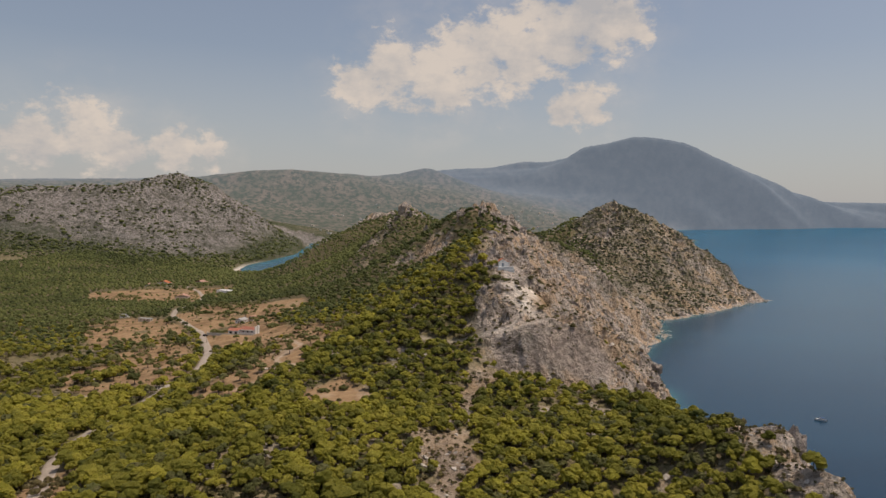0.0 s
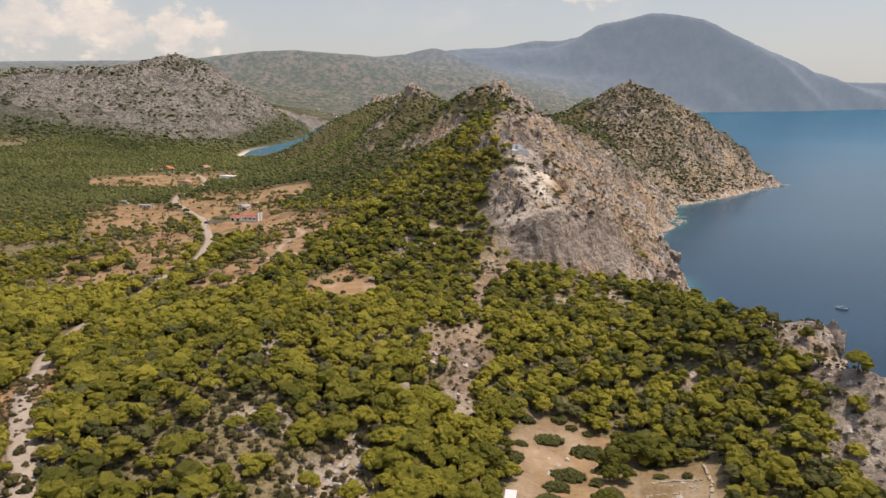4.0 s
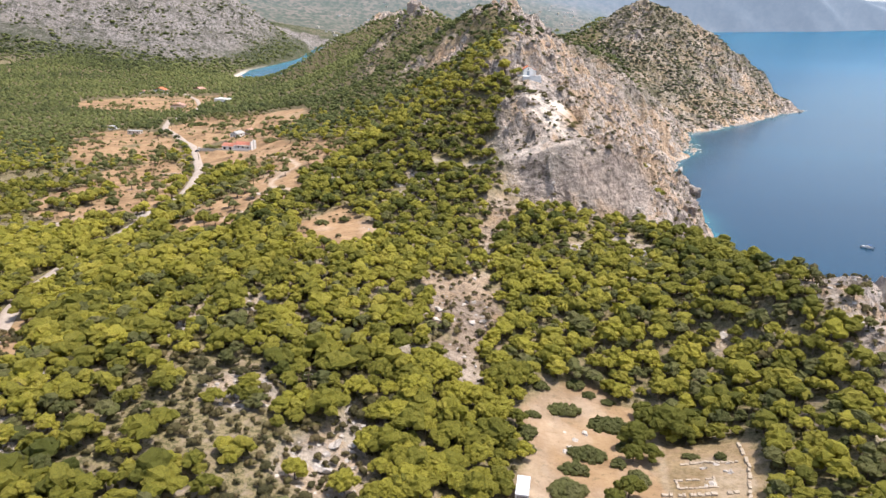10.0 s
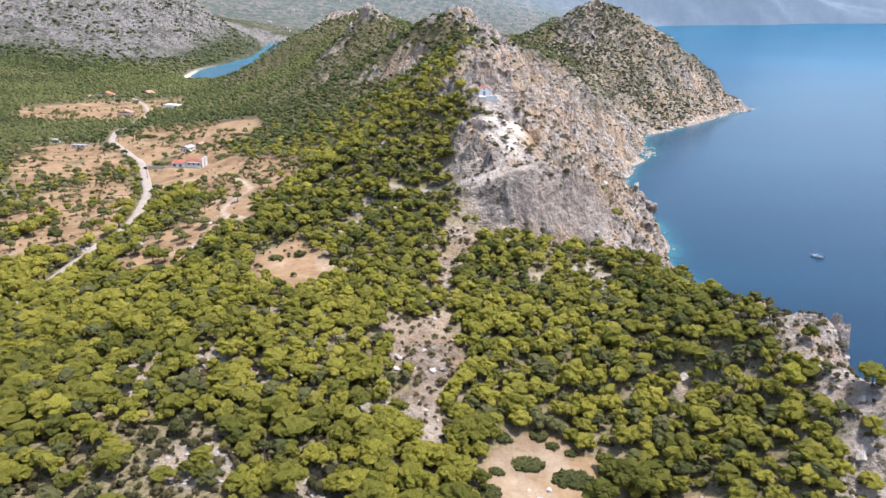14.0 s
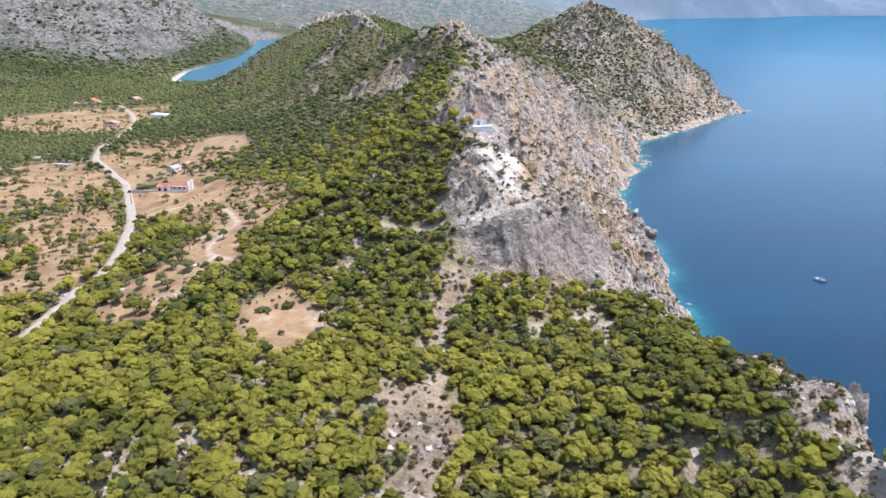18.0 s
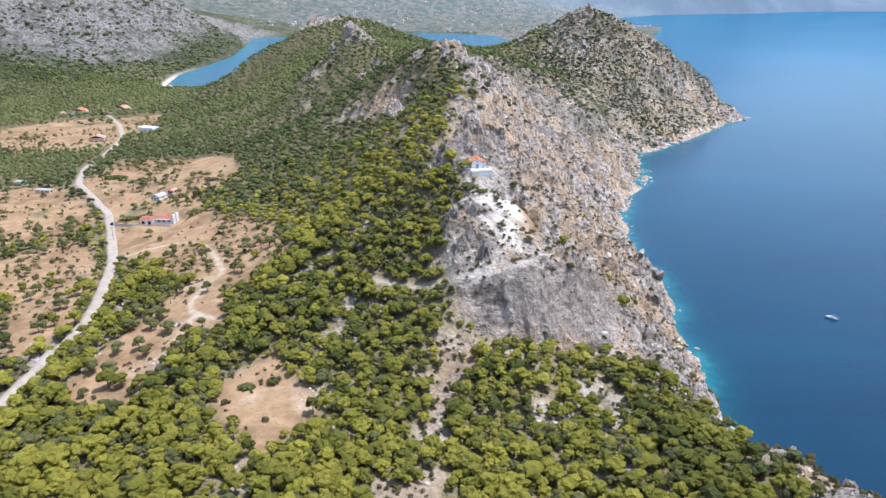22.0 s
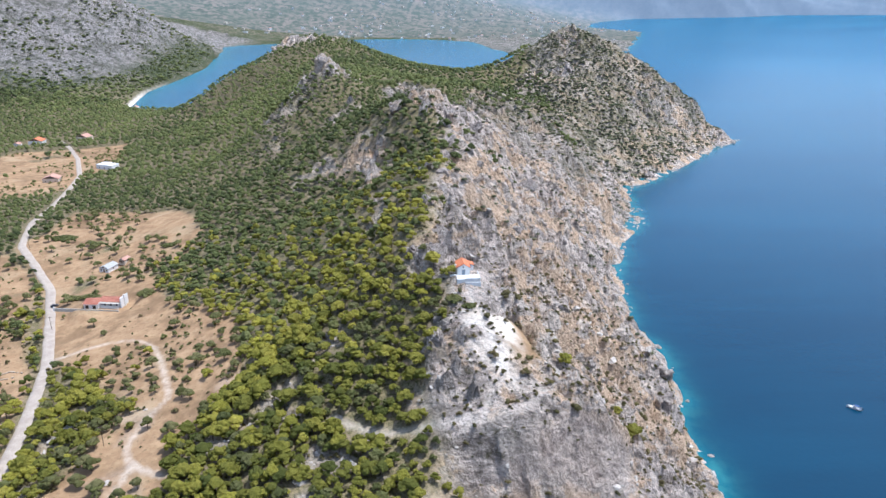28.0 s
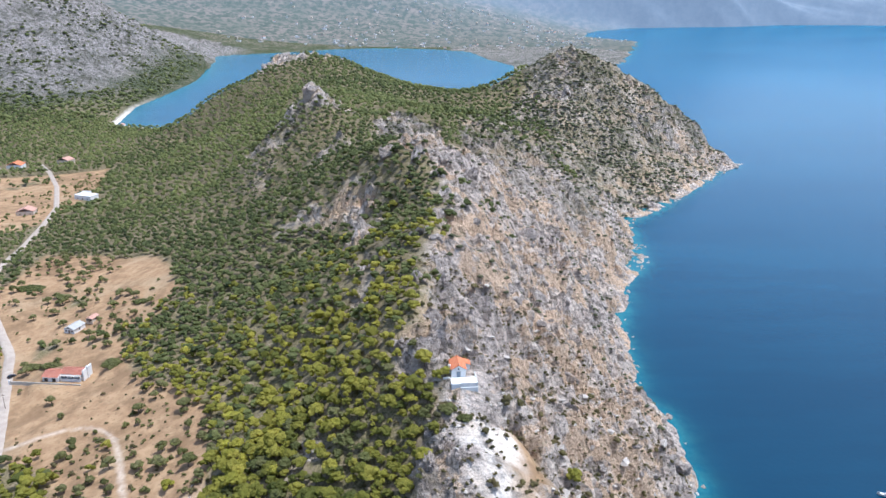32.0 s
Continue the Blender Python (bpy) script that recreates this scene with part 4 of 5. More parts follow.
def plant_woods():
    # the near wood
    x, y, rng = scatter(-330, 122, 40, 345, 3.75, 1)
    g = land(x, y)
    k = rng.uniform(0, 1, len(x)) < wood_density(g, x, y)
    spots = spots_of(x, y, g, k)
    young = rough(spots[:, 0], spots[:, 1], 60, 3)
    size = np.clip(rng.normal(0.86, 0.22, len(spots)) + 0.13 * young, 0.4, 1.45)
    scales = np.column_stack([size * rng.uniform(0.9, 1.12, len(spots)), size * rng.uniform(0.9, 1.12, len(spots)), size * rng.uniform(0.85, 1.15, len(spots))])
    turns = rng.uniform(0, 6.28, len(spots))
    sunny = 0.5 + 0.5 * rough(spots[:, 0], spots[:, 1], 38, 15)
    tones = np.clip(0.28 + 0.5 * sunny + rng.normal(0, 0.18, len(spots)) - 0.12 * step(-5, 35, spots[:, 0]) - 0.16 * step(225, 330, spots[:, 1]), 0, 1)
    order = np.argsort(np.hypot(spots[:, 0] - 12, spots[:, 1] - 96))
    close, rest = order[:280], order[280:]
    crowns = []
    for i in range(7):
        v, f = crown(i, 16, 5.0, 3.0, 0.4, 2, 16, 0.22)
        crowns.append(mesh_of("crown", v, f, PINE, False, tone=np.full(len(v), 0.25 + 0.09 * i)))
    trunks = []
    for i in range(4):
        bm = rod((0, 0, -0.4), (0.15 * (i - 1.5), 0.1, 2.6), 0.2, 0.13, 7)
        for a in range(4):
            t = a * 1.57 + i
            limb = rod((0.1 * (i - 1.5), 0.07, 1.9 + 0.15 * a), (1.5 * math.cos(t), 1.5 * math.sin(t), 3.4), 0.08, 0.03, 5)
            tmp = bpy.data.meshes.new("limb")
            limb.to_mesh(tmp), bm.from_mesh(tmp), limb.free()
            bpy.data.meshes.remove(tmp)
        m = bpy.data.meshes.new("trunk")
        bm.to_mesh(m), bm.free(), m.materials.append(BARK)
        trunks.append(m)
    for n, i in enumerate(close):
        ob = thing("pine_tree", *spots[i], math.degrees(turns[i]), "round-crowned green Aleppo pine on the dry headland", "tree", "pines of the near wood")
        ob.scale = scales[i]
        a, b = new("trunk", trunks[n % 4]), new("crown", crowns[n % 7])
        a.parent = b.parent = ob
    rich, plain = [crown(50 + i, 7, 5.0, 2.9, 0.4, 2, 7, 0.3) for i in range(8)], [crown(70 + i, 6, 5.0, 2.9, 0.4, 2) for i in range(8)]
    wood = thing("pine_wood", 0, 0, 0, 0, "dense wood of yellow-green Aleppo pines", "trees", kind="stuff")
    dull = rng.uniform(0, 1, len(rest)) < 0.20 + 0.16 * step(0, 40, spots[rest][:, 0]) + 0.16 * rough(spots[rest][:, 0], spots[rest][:, 1], 30, 19)
    front = spots[rest][:, 1] < 185
    for label, part_of, leaf, kinds in (("crowns", rest[~dull & front], PINE, rich), ("olive_crowns", rest[dull & front], SHRUB, rich), ("crowns", rest[~dull & ~front], PINE, plain), ("olive_crowns", rest[dull & ~front], SHRUB, plain)):
        o = new(label, planted(label, kinds, spots[part_of], turns[part_of], scales[part_of] * (1 if leaf is PINE else 0.82), tones[part_of], leaf))
        o.parent = wood
    stem = rod((0, 0, -0.3), (0, 0, 3.2), 0.17, 0.1, 5)
    sv = np.array([q.co[:] for q in stem.verts])
    stem.verts.index_update()
    sf = np.array([[q.index for q in f.verts] for f in stem.faces if len(f.verts) == 4])
    stem.free()
    o = new("trunks", planted("trunks", [(sv, sf)], spots[rest], turns[rest], scales[rest], tones[rest], BARK))
    o.parent = wood
    # the wood on the long hill and in the valley
    sets = []
    for x0, x1, y0, y1, gap, seed in ((-620, 60, 345, 760, 5.4, 2), (-900, 160, 760, 1460, 7.6, 3)):
        x, y, rng = scatter(x0, x1, y0, y1, gap, seed)
        g = land(x, y)
        k = (rng.uniform(0, 1, len(x)) < wood_density(g, x, y) * 1.15)
        s = spots_of(x, y, g, k, 0.6)
        sets.append((s, rng.uniform(0, 6.28, len(s)), np.clip(rng.normal(gap / 5.2, 0.17 * gap / 5.2, len(s)), 0.6, 1.9), np.clip(0.32 + 0.5 * (0.5 + 0.5 * rough(s[:, 0], s[:, 1], 90, 15)) + rng.normal(0, 0.15, len(s)) - 0.2, 0, 1)))
    far = thing("distant_pine_wood", 0, 0, 0, 0, "continuous pine wood on the long hill and valley floor", "trees", kind="stuff")
    s, t, z, c = (np.concatenate([q[i] for q in sets]) for i in range(4))
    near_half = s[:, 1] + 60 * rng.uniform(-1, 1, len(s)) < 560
    # share of trees that take the haze-greyed needles, rising with distance
    hazed = rng.uniform(0, 1, len(s)) < step(320, 540, s[:, 1])
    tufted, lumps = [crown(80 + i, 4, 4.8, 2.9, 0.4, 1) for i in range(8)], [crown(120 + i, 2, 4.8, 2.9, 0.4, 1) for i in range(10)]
    for label, half, kinds, leaf in (("crowns", near_half & ~hazed, tufted, PINE), ("hazed_crowns", near_half & hazed, tufted, FAR_PINE), ("lower_crowns", ~near_half, lumps, FAR_PINE)):
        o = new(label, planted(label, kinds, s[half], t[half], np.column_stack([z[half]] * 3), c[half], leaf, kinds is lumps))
        o.parent = far


def plant_scrub():
    """Mastic and broom bushes on the rock, round the fields and under the pines."""
    x, y, rng = scatter(-330, 125, 30, 420, 2.9, 11)
    g = land(x, y)
    d = 0.27 + 0.28 * fbm(x, y, 14, 2, 71) + 0.30 * g["ridge"] + 0.62 * g["scarp"]
    d = d * (1 - g["straw"] * (0.6 - 0.4 * fbm(x, y, 30, 2, 73))) * (1 - g["site"]) * step(1.0, 0.3, g["chalk"]) * step(3.6, 5, g["road"]) * step(1.2, 2, g["trail"]) * step(3, 9, g["shore"])
    d = np.where((y < 150) & (x < -15), d + 0.85 * (1 - 0.5 * g["stony"]), d) + 0.55 * step(66, 84, x) * (y < 250) * step(4, 10, g["shore"])
    d = np.where((x < -160) & (y > 240), d + 0.12 * (1 - g["straw"]), d)
    d = np.where(g["chalk"] > 0.6, np.maximum(d, 0.22 * (y > 280)), d)
    d = d * (1 - 0.85 * g["wall"]) * (np.hypot(x - 17, y - 333) > 8) + 0.26 * g["ridge"] * (y > 280) * (np.hypot(x - 17, y - 333) > 8)
    k = rng.uniform(0, 1, len(x)) < d
    s = spots_of(x, y, g, k, 0.1)
    size = np.exp(rng.normal(-0.35, 0.35, len(s))) * np.where(s[:, 1] > 262, 1.1, np.where((s[:, 1] < 150) & (s[:, 0] < -15), 1.4, 1.1))
    kinds = [crown(200 + i, 3, 1.4, 1.2, 0.05, 1, 3, 0.3) for i in range(8)]
    scrub = thing("scrub", 0, 0, 0, 0, "low olive-green mastic and broom bushes among the rocks", "bushes", kind="stuff")
    o = new("leaves", planted("leaves", kinds, s, rng.uniform(0, 6.28, len(s)), np.column_stack([size] * 3), np.clip(0.5 + 0.5 * rough(s[:, 0], s[:, 1], 12, 27) + rng.normal(0, 0.25, len(s)), 0, 1), MAQUIS, True))
    o.parent = scrub
    x, y, rng = scatter(-140, 460, 420, 1250, 4.0, 12)
    g = land(x, y)
    d = (0.24 + 0.3 * fbm(x, y, 40, 3, 72) + 0.30 * step(620, 850, y)) * step(4, 14, g["shore"]) * (g["rock"] > 0.12) * step(-10, -30, g["pond"])
    k = rng.uniform(0, 1, len(x)) < d
    s = spots_of(x, y, g, k, 0.2)
    size = rng.uniform(0.5, 1.2, len(s)) * (1 + 0.5 * step(600, 1000, s[:, 1]))
    o = new("far_leaves", planted("far_leaves", [dome(300 + i, 1.6, 1.5, 5) for i in range(5)], s, rng.uniform(0, 6.28, len(s)), np.column_stack([size] * 3), rng.uniform(0.0, 1.0, len(s)), HAZED_SCRUB, True))
    o.parent = scrub

    # bushes in the fields, and the thin wood on the far hill
    x, y, rng = scatter(-620, -60, 300, 1050, 5.2, 13)
    g = land(x, y)
    k = rng.uniform(0, 1, len(x)) < np.where(g["straw"] > 0.3, np.clip(0.16 + 0.45 * fbm(x, y, 45, 3, 74), 0.02, 0.7), 0) * step(4, 6, g["road"]) * step(1.5, 3, g["trail"])
    s = spots_of(x, y, g, k, 0.1)
    size = np.exp(rng.normal(-0.2, 0.4, len(s))) * (1 + 0.5 * step(600, 900, s[:, 1]))
    o = new("field_leaves", planted("field_leaves", [crown(220 + i, 3, 1.7, 1.35, 0.05, 1, 3, 0.36) for i in range(6)], s, rng.uniform(0, 6.28, len(s)), np.column_stack([size] * 3), rng.uniform(0.1, 0.8, len(s)), SHRUB, True))
    o.parent = scrub
    x, y, rng = scatter(-1900, -400, 1330, 2900, 11.0, 14)
    g = land(x, y)
    d = np.where(g["rock"] > 0.3, 0.26 + 0.5 * fbm(x, y, 120, 4, 75), 0.8) * step(8, 25, g["shore"]) * step(-12, -30, g["pond"]) * (np.abs(x) < 0.7 * (y + 150))
    k = rng.uniform(0, 1, len(x)) < d
    s = spots_of(x, y, g, k, 0.5)
    size = np.exp(rng.normal(-0.12, 0.35, len(s)))
    far_wood = thing("hillside_wood", 0, 0, 0, 0, "thin dark wood and shrubs on the grey hill beside the lagoon", "trees", kind="stuff")
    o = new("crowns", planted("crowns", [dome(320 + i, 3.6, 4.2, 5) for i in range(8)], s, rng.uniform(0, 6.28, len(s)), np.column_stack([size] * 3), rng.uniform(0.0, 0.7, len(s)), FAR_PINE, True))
    o.parent = far_wood


plant_woods()
plant_scrub()


# ---- rocks ----
def boulder(seed, flat=0.75):
    """An angular block: a split ball pushed in on some sides."""
    rng = np.random.default_rng(seed)
    bm = bmesh.new()
    bmesh.ops.create_icosphere(bm, subdivisions=2, radius=1)
    bm.verts.index_update()
    v = np.array([q.co[:] for q in bm.verts])
    f = np.array([[q.index for q in s.verts] for s in bm.faces])
    bm.free()
    for _ in range(14):
        d = rng.normal(size=3)
        d /= np.linalg.norm(d)
        over = np.maximum(v @ d - rng.uniform(0.35, 0.75), 0)
        v = v - over[:, None] * d * 0.9
    v = v * (1 + 0.13 * rng.normal(size=(len(v), 1))) * np.array([1, 1, flat])
    return v, f


def crag_shape(seed, tall):
    """A broken cliff mass: a ball cut by many upright planes, with clefts and one hollow."""
    rng = np.random.default_rng(seed)
    bm = bmesh.new()
    bmesh.ops.create_icosphere(bm, subdivisions=4, radius=1)
    bm.verts.index_update()
    v = np.array([q.co[:] for q in bm.verts])
    f = np.array([[q.index for q in s.verts] for s in bm.faces])
    bm.free()
    cleft = fbm(11 * np.arctan2(v[:, 0], v[:, 1]) + seed, 2.2 * v[:, 2], 1.0, 4, 5)
    v = v * (1 - 0.34 * step(0.25, 0.0, np.abs(cleft)) - 0.20 * fbm(v[:, 0] * 6 + v[:, 2] * 4, v[:, 1] * 6 - v[:, 2] * 4, 1.0, 3, 7))[:, None]
    for _ in range(16):
        d = rng.normal(size=3) * np.array([1, 1, 0.45])
        d /= np.linalg.norm(d)
        v = v - np.maximum(v @ d - rng.uniform(0.45, 0.85), 0)[:, None] * d
    a = rng.uniform(-2.6, -0.6)
    hole = np.array([0.8 * np.cos(a), 0.8 * np.sin(a), 0.15])
    near = step(0.42, 0.2, np.linalg.norm((v - hole) * np.array([1, 1, 0.7]), axis=1))
    v[:, :2] -= near[:, None] * hole[:2] * 0.6
    v = v * np.array([1, 1, tall])
    v[:, 2] += 0.12 * tall * np.floor(3 * fbm(v[:, 0], v[:, 1], 0.5, 2, seed))
    return v, f


def lay_rocks():
    x, y, rng = scatter(-230, 135, 40, 420, 2.6, 31)
    g = land(x, y)
    d = np.clip(0.36 * g["rock"] - 0.04 + 0.5 * g["stony"] + 0.16 * g["scarp"], 0, 1) * (1 - 0.8 * g["straw"]) * step(0.5, 0.2, g["chalk"]) * step(-2, 1, g["shore"]) * step(3, 5, g["road"]) * step(2, 3.5, g["trail"])
    d = np.where(y > 262, d * 0.25, d) + 0.25 * step(16, 4, g["shore"]) * (g["shore"] > 0) + 0.16 * (y < 262) * (x > 60) * (g["rock"] > 0.5)
    d = (d + 0.35 * g["stony"]) * (1 - 0.9 * g["wall"])
    k = rng.uniform(0, 1, len(x)) < d
    s = spots_of(x, y, g, k, 0.1)
    size = np.exp(rng.normal(-0.35, 0.45, len(s))) * np.where(s[:, 1] > 262, 1.25, 0.95)
    wide = np.column_stack([size * rng.uniform(0.7, 1.4, len(s)), size * rng.uniform(0.7, 1.4, len(s)), size * rng.uniform(0.5, 1.2, len(s))])
    heap = thing("rock_outcrops", 0, 0, 0, 0, "broken pale grey limestone blocks along ridges and cliff edge", "rocks", kind="stuff")
    o = new("blocks", planted("blocks", [boulder(400 + i) for i in range(6)], s, rng.uniform(0, 6.28, len(s)), wide, rng.uniform(0, 1, len(s)), STONE))
    o.parent = heap
    x, y, rng = scatter(-120, 460, 420, 1250, 6.5, 32)
    g = land(x, y)
    d = (0.04 * g["rock"] + 0.8 * step(15, 5, g["shore"])) * (g["shore"] > -3) * (g["pond"] < -20)
    k = rng.uniform(0, 1, len(x)) < d
    s = spots_of(x, y, g, k, 0.3)
    s[:, 2] = np.maximum(s[:, 2], -0.6)
    size = np.exp(rng.normal(0.55, 0.4, len(s)))
    wide = np.column_stack([size, size * rng.uniform(0.7, 1.4, len(s)), size * rng.uniform(0.6, 1.3, len(s))])
    o = new("far_blocks", planted("far_blocks", [boulder(420 + i) for i in range(4)], s, rng.uniform(0, 6.28, len(s)), wide, rng.uniform(0, 1, len(s)), CRAG))
    o.parent = heap
    # slabs and blocks that break the ridge
    x, y, rng = scatter(-60, 130, 255, 720, 3.6, 33)
    g = land(x, y)
    d = np.clip(g["rock"] * 1.1 - 0.35, 0, 1) * step(0.4, 0.1, g["chalk"]) * step(2.5, 4, g["trail"]) * step(2, 8, g["shore"]) * np.clip(0.22 + 0.75 * fbm(x, y, 22, 3, 95), 0, 1) * (np.hypot(x - 16.5, y - 334) > 9) * (1 - g["wall"]) * 0.35
    k = rng.uniform(0, 1, len(x)) < d
    size = np.exp(rng.normal(0.5, 0.5, k.sum()))
    s = np.column_stack([x[k], y[k], on_ground(x[k], y[k]) - 0.45 * size])
    wide = np.column_stack([size * rng.uniform(0.9, 1.9, len(s)), size * rng.uniform(0.5, 0.95, len(s)), size * rng.uniform(0.7, 1.5, len(s))])
    o = new("slabs", planted("slabs", [boulder(440 + i, 0.9) for i in range(8)], s, rng.normal(-0.5, 0.5, len(s)), wide, rng.uniform(0, 1, len(s)), CRAG))
    o.parent = heap
    for x, y, wide, tall, turn in ((3, 346, 8.0, 7, 10), (-5, 352, 6.5, 5, 60), (10, 356, 6.5, 5, 110), (7, 372, 9.0, 6, 30), (3, 392, 7.0, 5, 80), (8, 412, 8.0, 6, 140), (4, 436, 7.5, 5, 20), (12, 466, 9.0, 6, 65), (17, 492, 8.0, 5, 120), (15, 522, 9.0, 6, 10), (-14, 552, 8.0, 5, 50), (20, 552, 7.0, 5, 95), (-90, 792, 15.0, 13, 15), (-82, 770, 11.0, 10, 70), (-98, 820, 12.0, 9, 110), (-204, 1312, 18.0, 11, 40), (-176, 1322, 14.0, 9, 90), (-232, 1308, 13.0, 8, 10), (-146, 1338, 13.0, 8, 130), (206, 1112, 15.0, 8, 20), (198, 1050, 14.0, 9, 60), (-26, 490, 10.0, 9, 35), (-20, 440, 9.0, 8, 75), (-31, 520, 9.0, 8, 20), (4, 540, 9.0, 6, 50), (36, 556, 9.0, 6, 100), (9, 309, 5.5, 6.5, 20), (13, 301, 4.4, 5.0, 80), (5, 302, 4.4, 4.4, 140), (17, 286, 5.0, 6.0, 30), (6, 318, 5.0, 5.0, 70), (11, 292, 4.2, 4.4, 110),
                                   (108, 366, 7.0, 7, 15), (104, 352, 8.0, 7, 75), (112, 384, 6.0, 6, 40), (104, 180, 5.0, 4.5, 30), (107, 166, 5.5, 4.5, 80), (98, 196, 5.5, 4.0, 10), (88, 148, 3.2, 4.0, 5), (86, 156, 2.8, 3.6, 50), (84, 163, 2.4, 3.2, 90)):
        v, f = crag_shape(int(700 + x + y), tall / wide)
        rock = new("rock_crag", mesh_of("rock_crag", v * np.array([wide, wide * 0.8, wide]), f, CRAG))
        rock.matrix_basis = pose(x, y, ground_at(x, y) - 0.25 * tall, 0, 0, turn)
        tagged(rock, "weathered grey limestone crag with dark clefts on the headland", "rock", "crags of the ridge")
    for x, y, r in ((163, 634, 2.6), (208, 712, 3.0), (216, 740, 1.8), (178, 655, 1.5), (457, 1088, 5.0), (465, 1094, 3.0), (131, 352, 2.0), (137, 398, 1.7)):
        rock = new("sea_rock", mesh_of("sea_rock", *[q if i else q * np.array([1.3, 1.0, 0.8]) * r for i, q in enumerate(boulder(int(x)))], CRAG))
        rock.matrix_basis = pose(x, y, -0.1 * r, 0, 0, x * 7 % 360)
        tagged(rock, "pale limestone rock standing in the shallow sea at the shore", "rock", "rocks in the shallows")


lay_rocks()


# ---- bushes and trees in the clearings ----
def bush_mesh(seed, wide, deep, tall):
    """A low spreading bush: many small cushions close together."""
    rng = np.random.default_rng(seed)
    out = []
    for i in range(int(9 + 3.2 * wide)):
        t, k = i * 2.4, math.sqrt((i + 0.4) / (9 + 3.2 * wide))
        radius = min(wide, deep) * rng.uniform(0.26, 0.40)
        c = np.array([wide * 0.8 * k * np.cos(t), deep * 0.8 * k * np.sin(t), tall * (1 - 0.5 * k * k) * rng.uniform(0.85, 1.05) - radius * 0.7])
        out += [lump(rng, c, radius, 0.75, 2), tufts(rng, c, radius, 0.75, 8, 0.2)]
    v, f = joined(out)
    v[:, 2] = np.maximum(v[:, 2], -0.3)
    return mesh_of("leaves", v, f, SHRUB, False, tone=np.full(len(v), rng.uniform(0.1, 0.5)))


for i, (x, y, wide, deep, tall) in enumerate(((20, 130.5, 4.6, 3.0, 1.5), (24, 141, 2.6, 2.4, 1.6), (30.5, 126.5, 6.0, 3.6, 1.7), (27, 138, 1.8, 1.6, 1.0), (23.5, 112.5, 4.8, 3.0, 1.9), (20.5, 106, 3.8, 2.2, 1.6),
                                              (34, 117, 3.0, 3.4, 2.2), (18, 98, 4.2, 3.4, 2.2), (12.5, 126, 2.0, 1.6, 1.0), (31.5, 136, 2.0, 1.5, 1.0), (39, 128, 2.6, 3.4, 2.2), (33, 104, 2.4, 3.6, 1.9), (28, 92, 3.4, 3.4, 2.0), (11, 118, 2.4, 3.4, 1.6), (30, 110, 1.6, 2.0, 1.6), (36, 123, 1.6, 2.2, 1.8), (25, 87, 2.6, 2.6, 1.8), (34, 95, 1.6, 2.4, 1.5), (52, 113, 1.4, 1.4, 1.2), (46, 114, 2.4, 1.2, 1.0), (15, 138, 2.0, 2.2, 1.6), (33, 141, 2.6, 1.8, 1.5),
                                              (10.5, 111, 2.0, 2.6, 1.5), (-251, 568, 11, 5.0, 2.6), (-217, 446, 6.5, 3.2, 1.8), (-160, 519, 7, 3.2, 1.7), (-150, 447, 5.0, 4.4, 3.0), (-185, 457, 7.5, 3.0, 2.6), (-196, 459, 6.0, 3.0, 2.6),
                                              (14, 231, 6.5, 8.5, 1.0), (22, 236, 4.0, 4.0, 1.0), (12, 322, 3.0, 3.4, 1.9), (17, 318, 3.0, 2.0, 1.5), (-62, 229, 3.4, 2.2, 1.6), (-54, 231, 2.0, 2.2, 2.4))):
    ob = thing("mastic_bush", x, y, ground_at(x, y), 0, "broad low dark-green mastic bush on bare ground", "bush", "bushes of the clearings")
    o = new("leaves", bush_mesh(500 + i, wide, deep, tall))
    o.parent = ob


def site_pines():
    v, f = crown(650, 16, 5.0, 3.0, 0.4, 2, 16, 0.22)
    leaves = mesh_of("crown", v, f, PINE, False, tone=np.full(len(v), 0.15))
    bm = rod((0, 0, -0.4), (0.1, 0, 2.8), 0.2, 0.12, 7)
    trunk = bpy.data.meshes.new("trunk")
    bm.to_mesh(trunk), bm.free(), trunk.materials.append(BARK)
    for x, y, s in ((43, 123, 1.6), (39.5, 126, 1.2), (35, 118, 1.3), (48, 126, 1.2), (37, 112, 0.9), (39, 131, 0.9), (30, 98, 1.0), (26.5, 94, 0.9), (33.5, 112, 0.8), (47, 121, 0.9), (8.5, 120, 0.9), (7.5, 108, 0.8)):
        ob = thing("pine_tree", x, y, ground_at(x, y), x * 37 % 360, "dark green pine beside the sandy excavation clearing", "tree", "pines of the clearing")
        ob.scale = (s, s, s)
        a, b = new("trunk", trunk), new("crown", leaves)
        a.parent = b.parent = ob


site_pines()


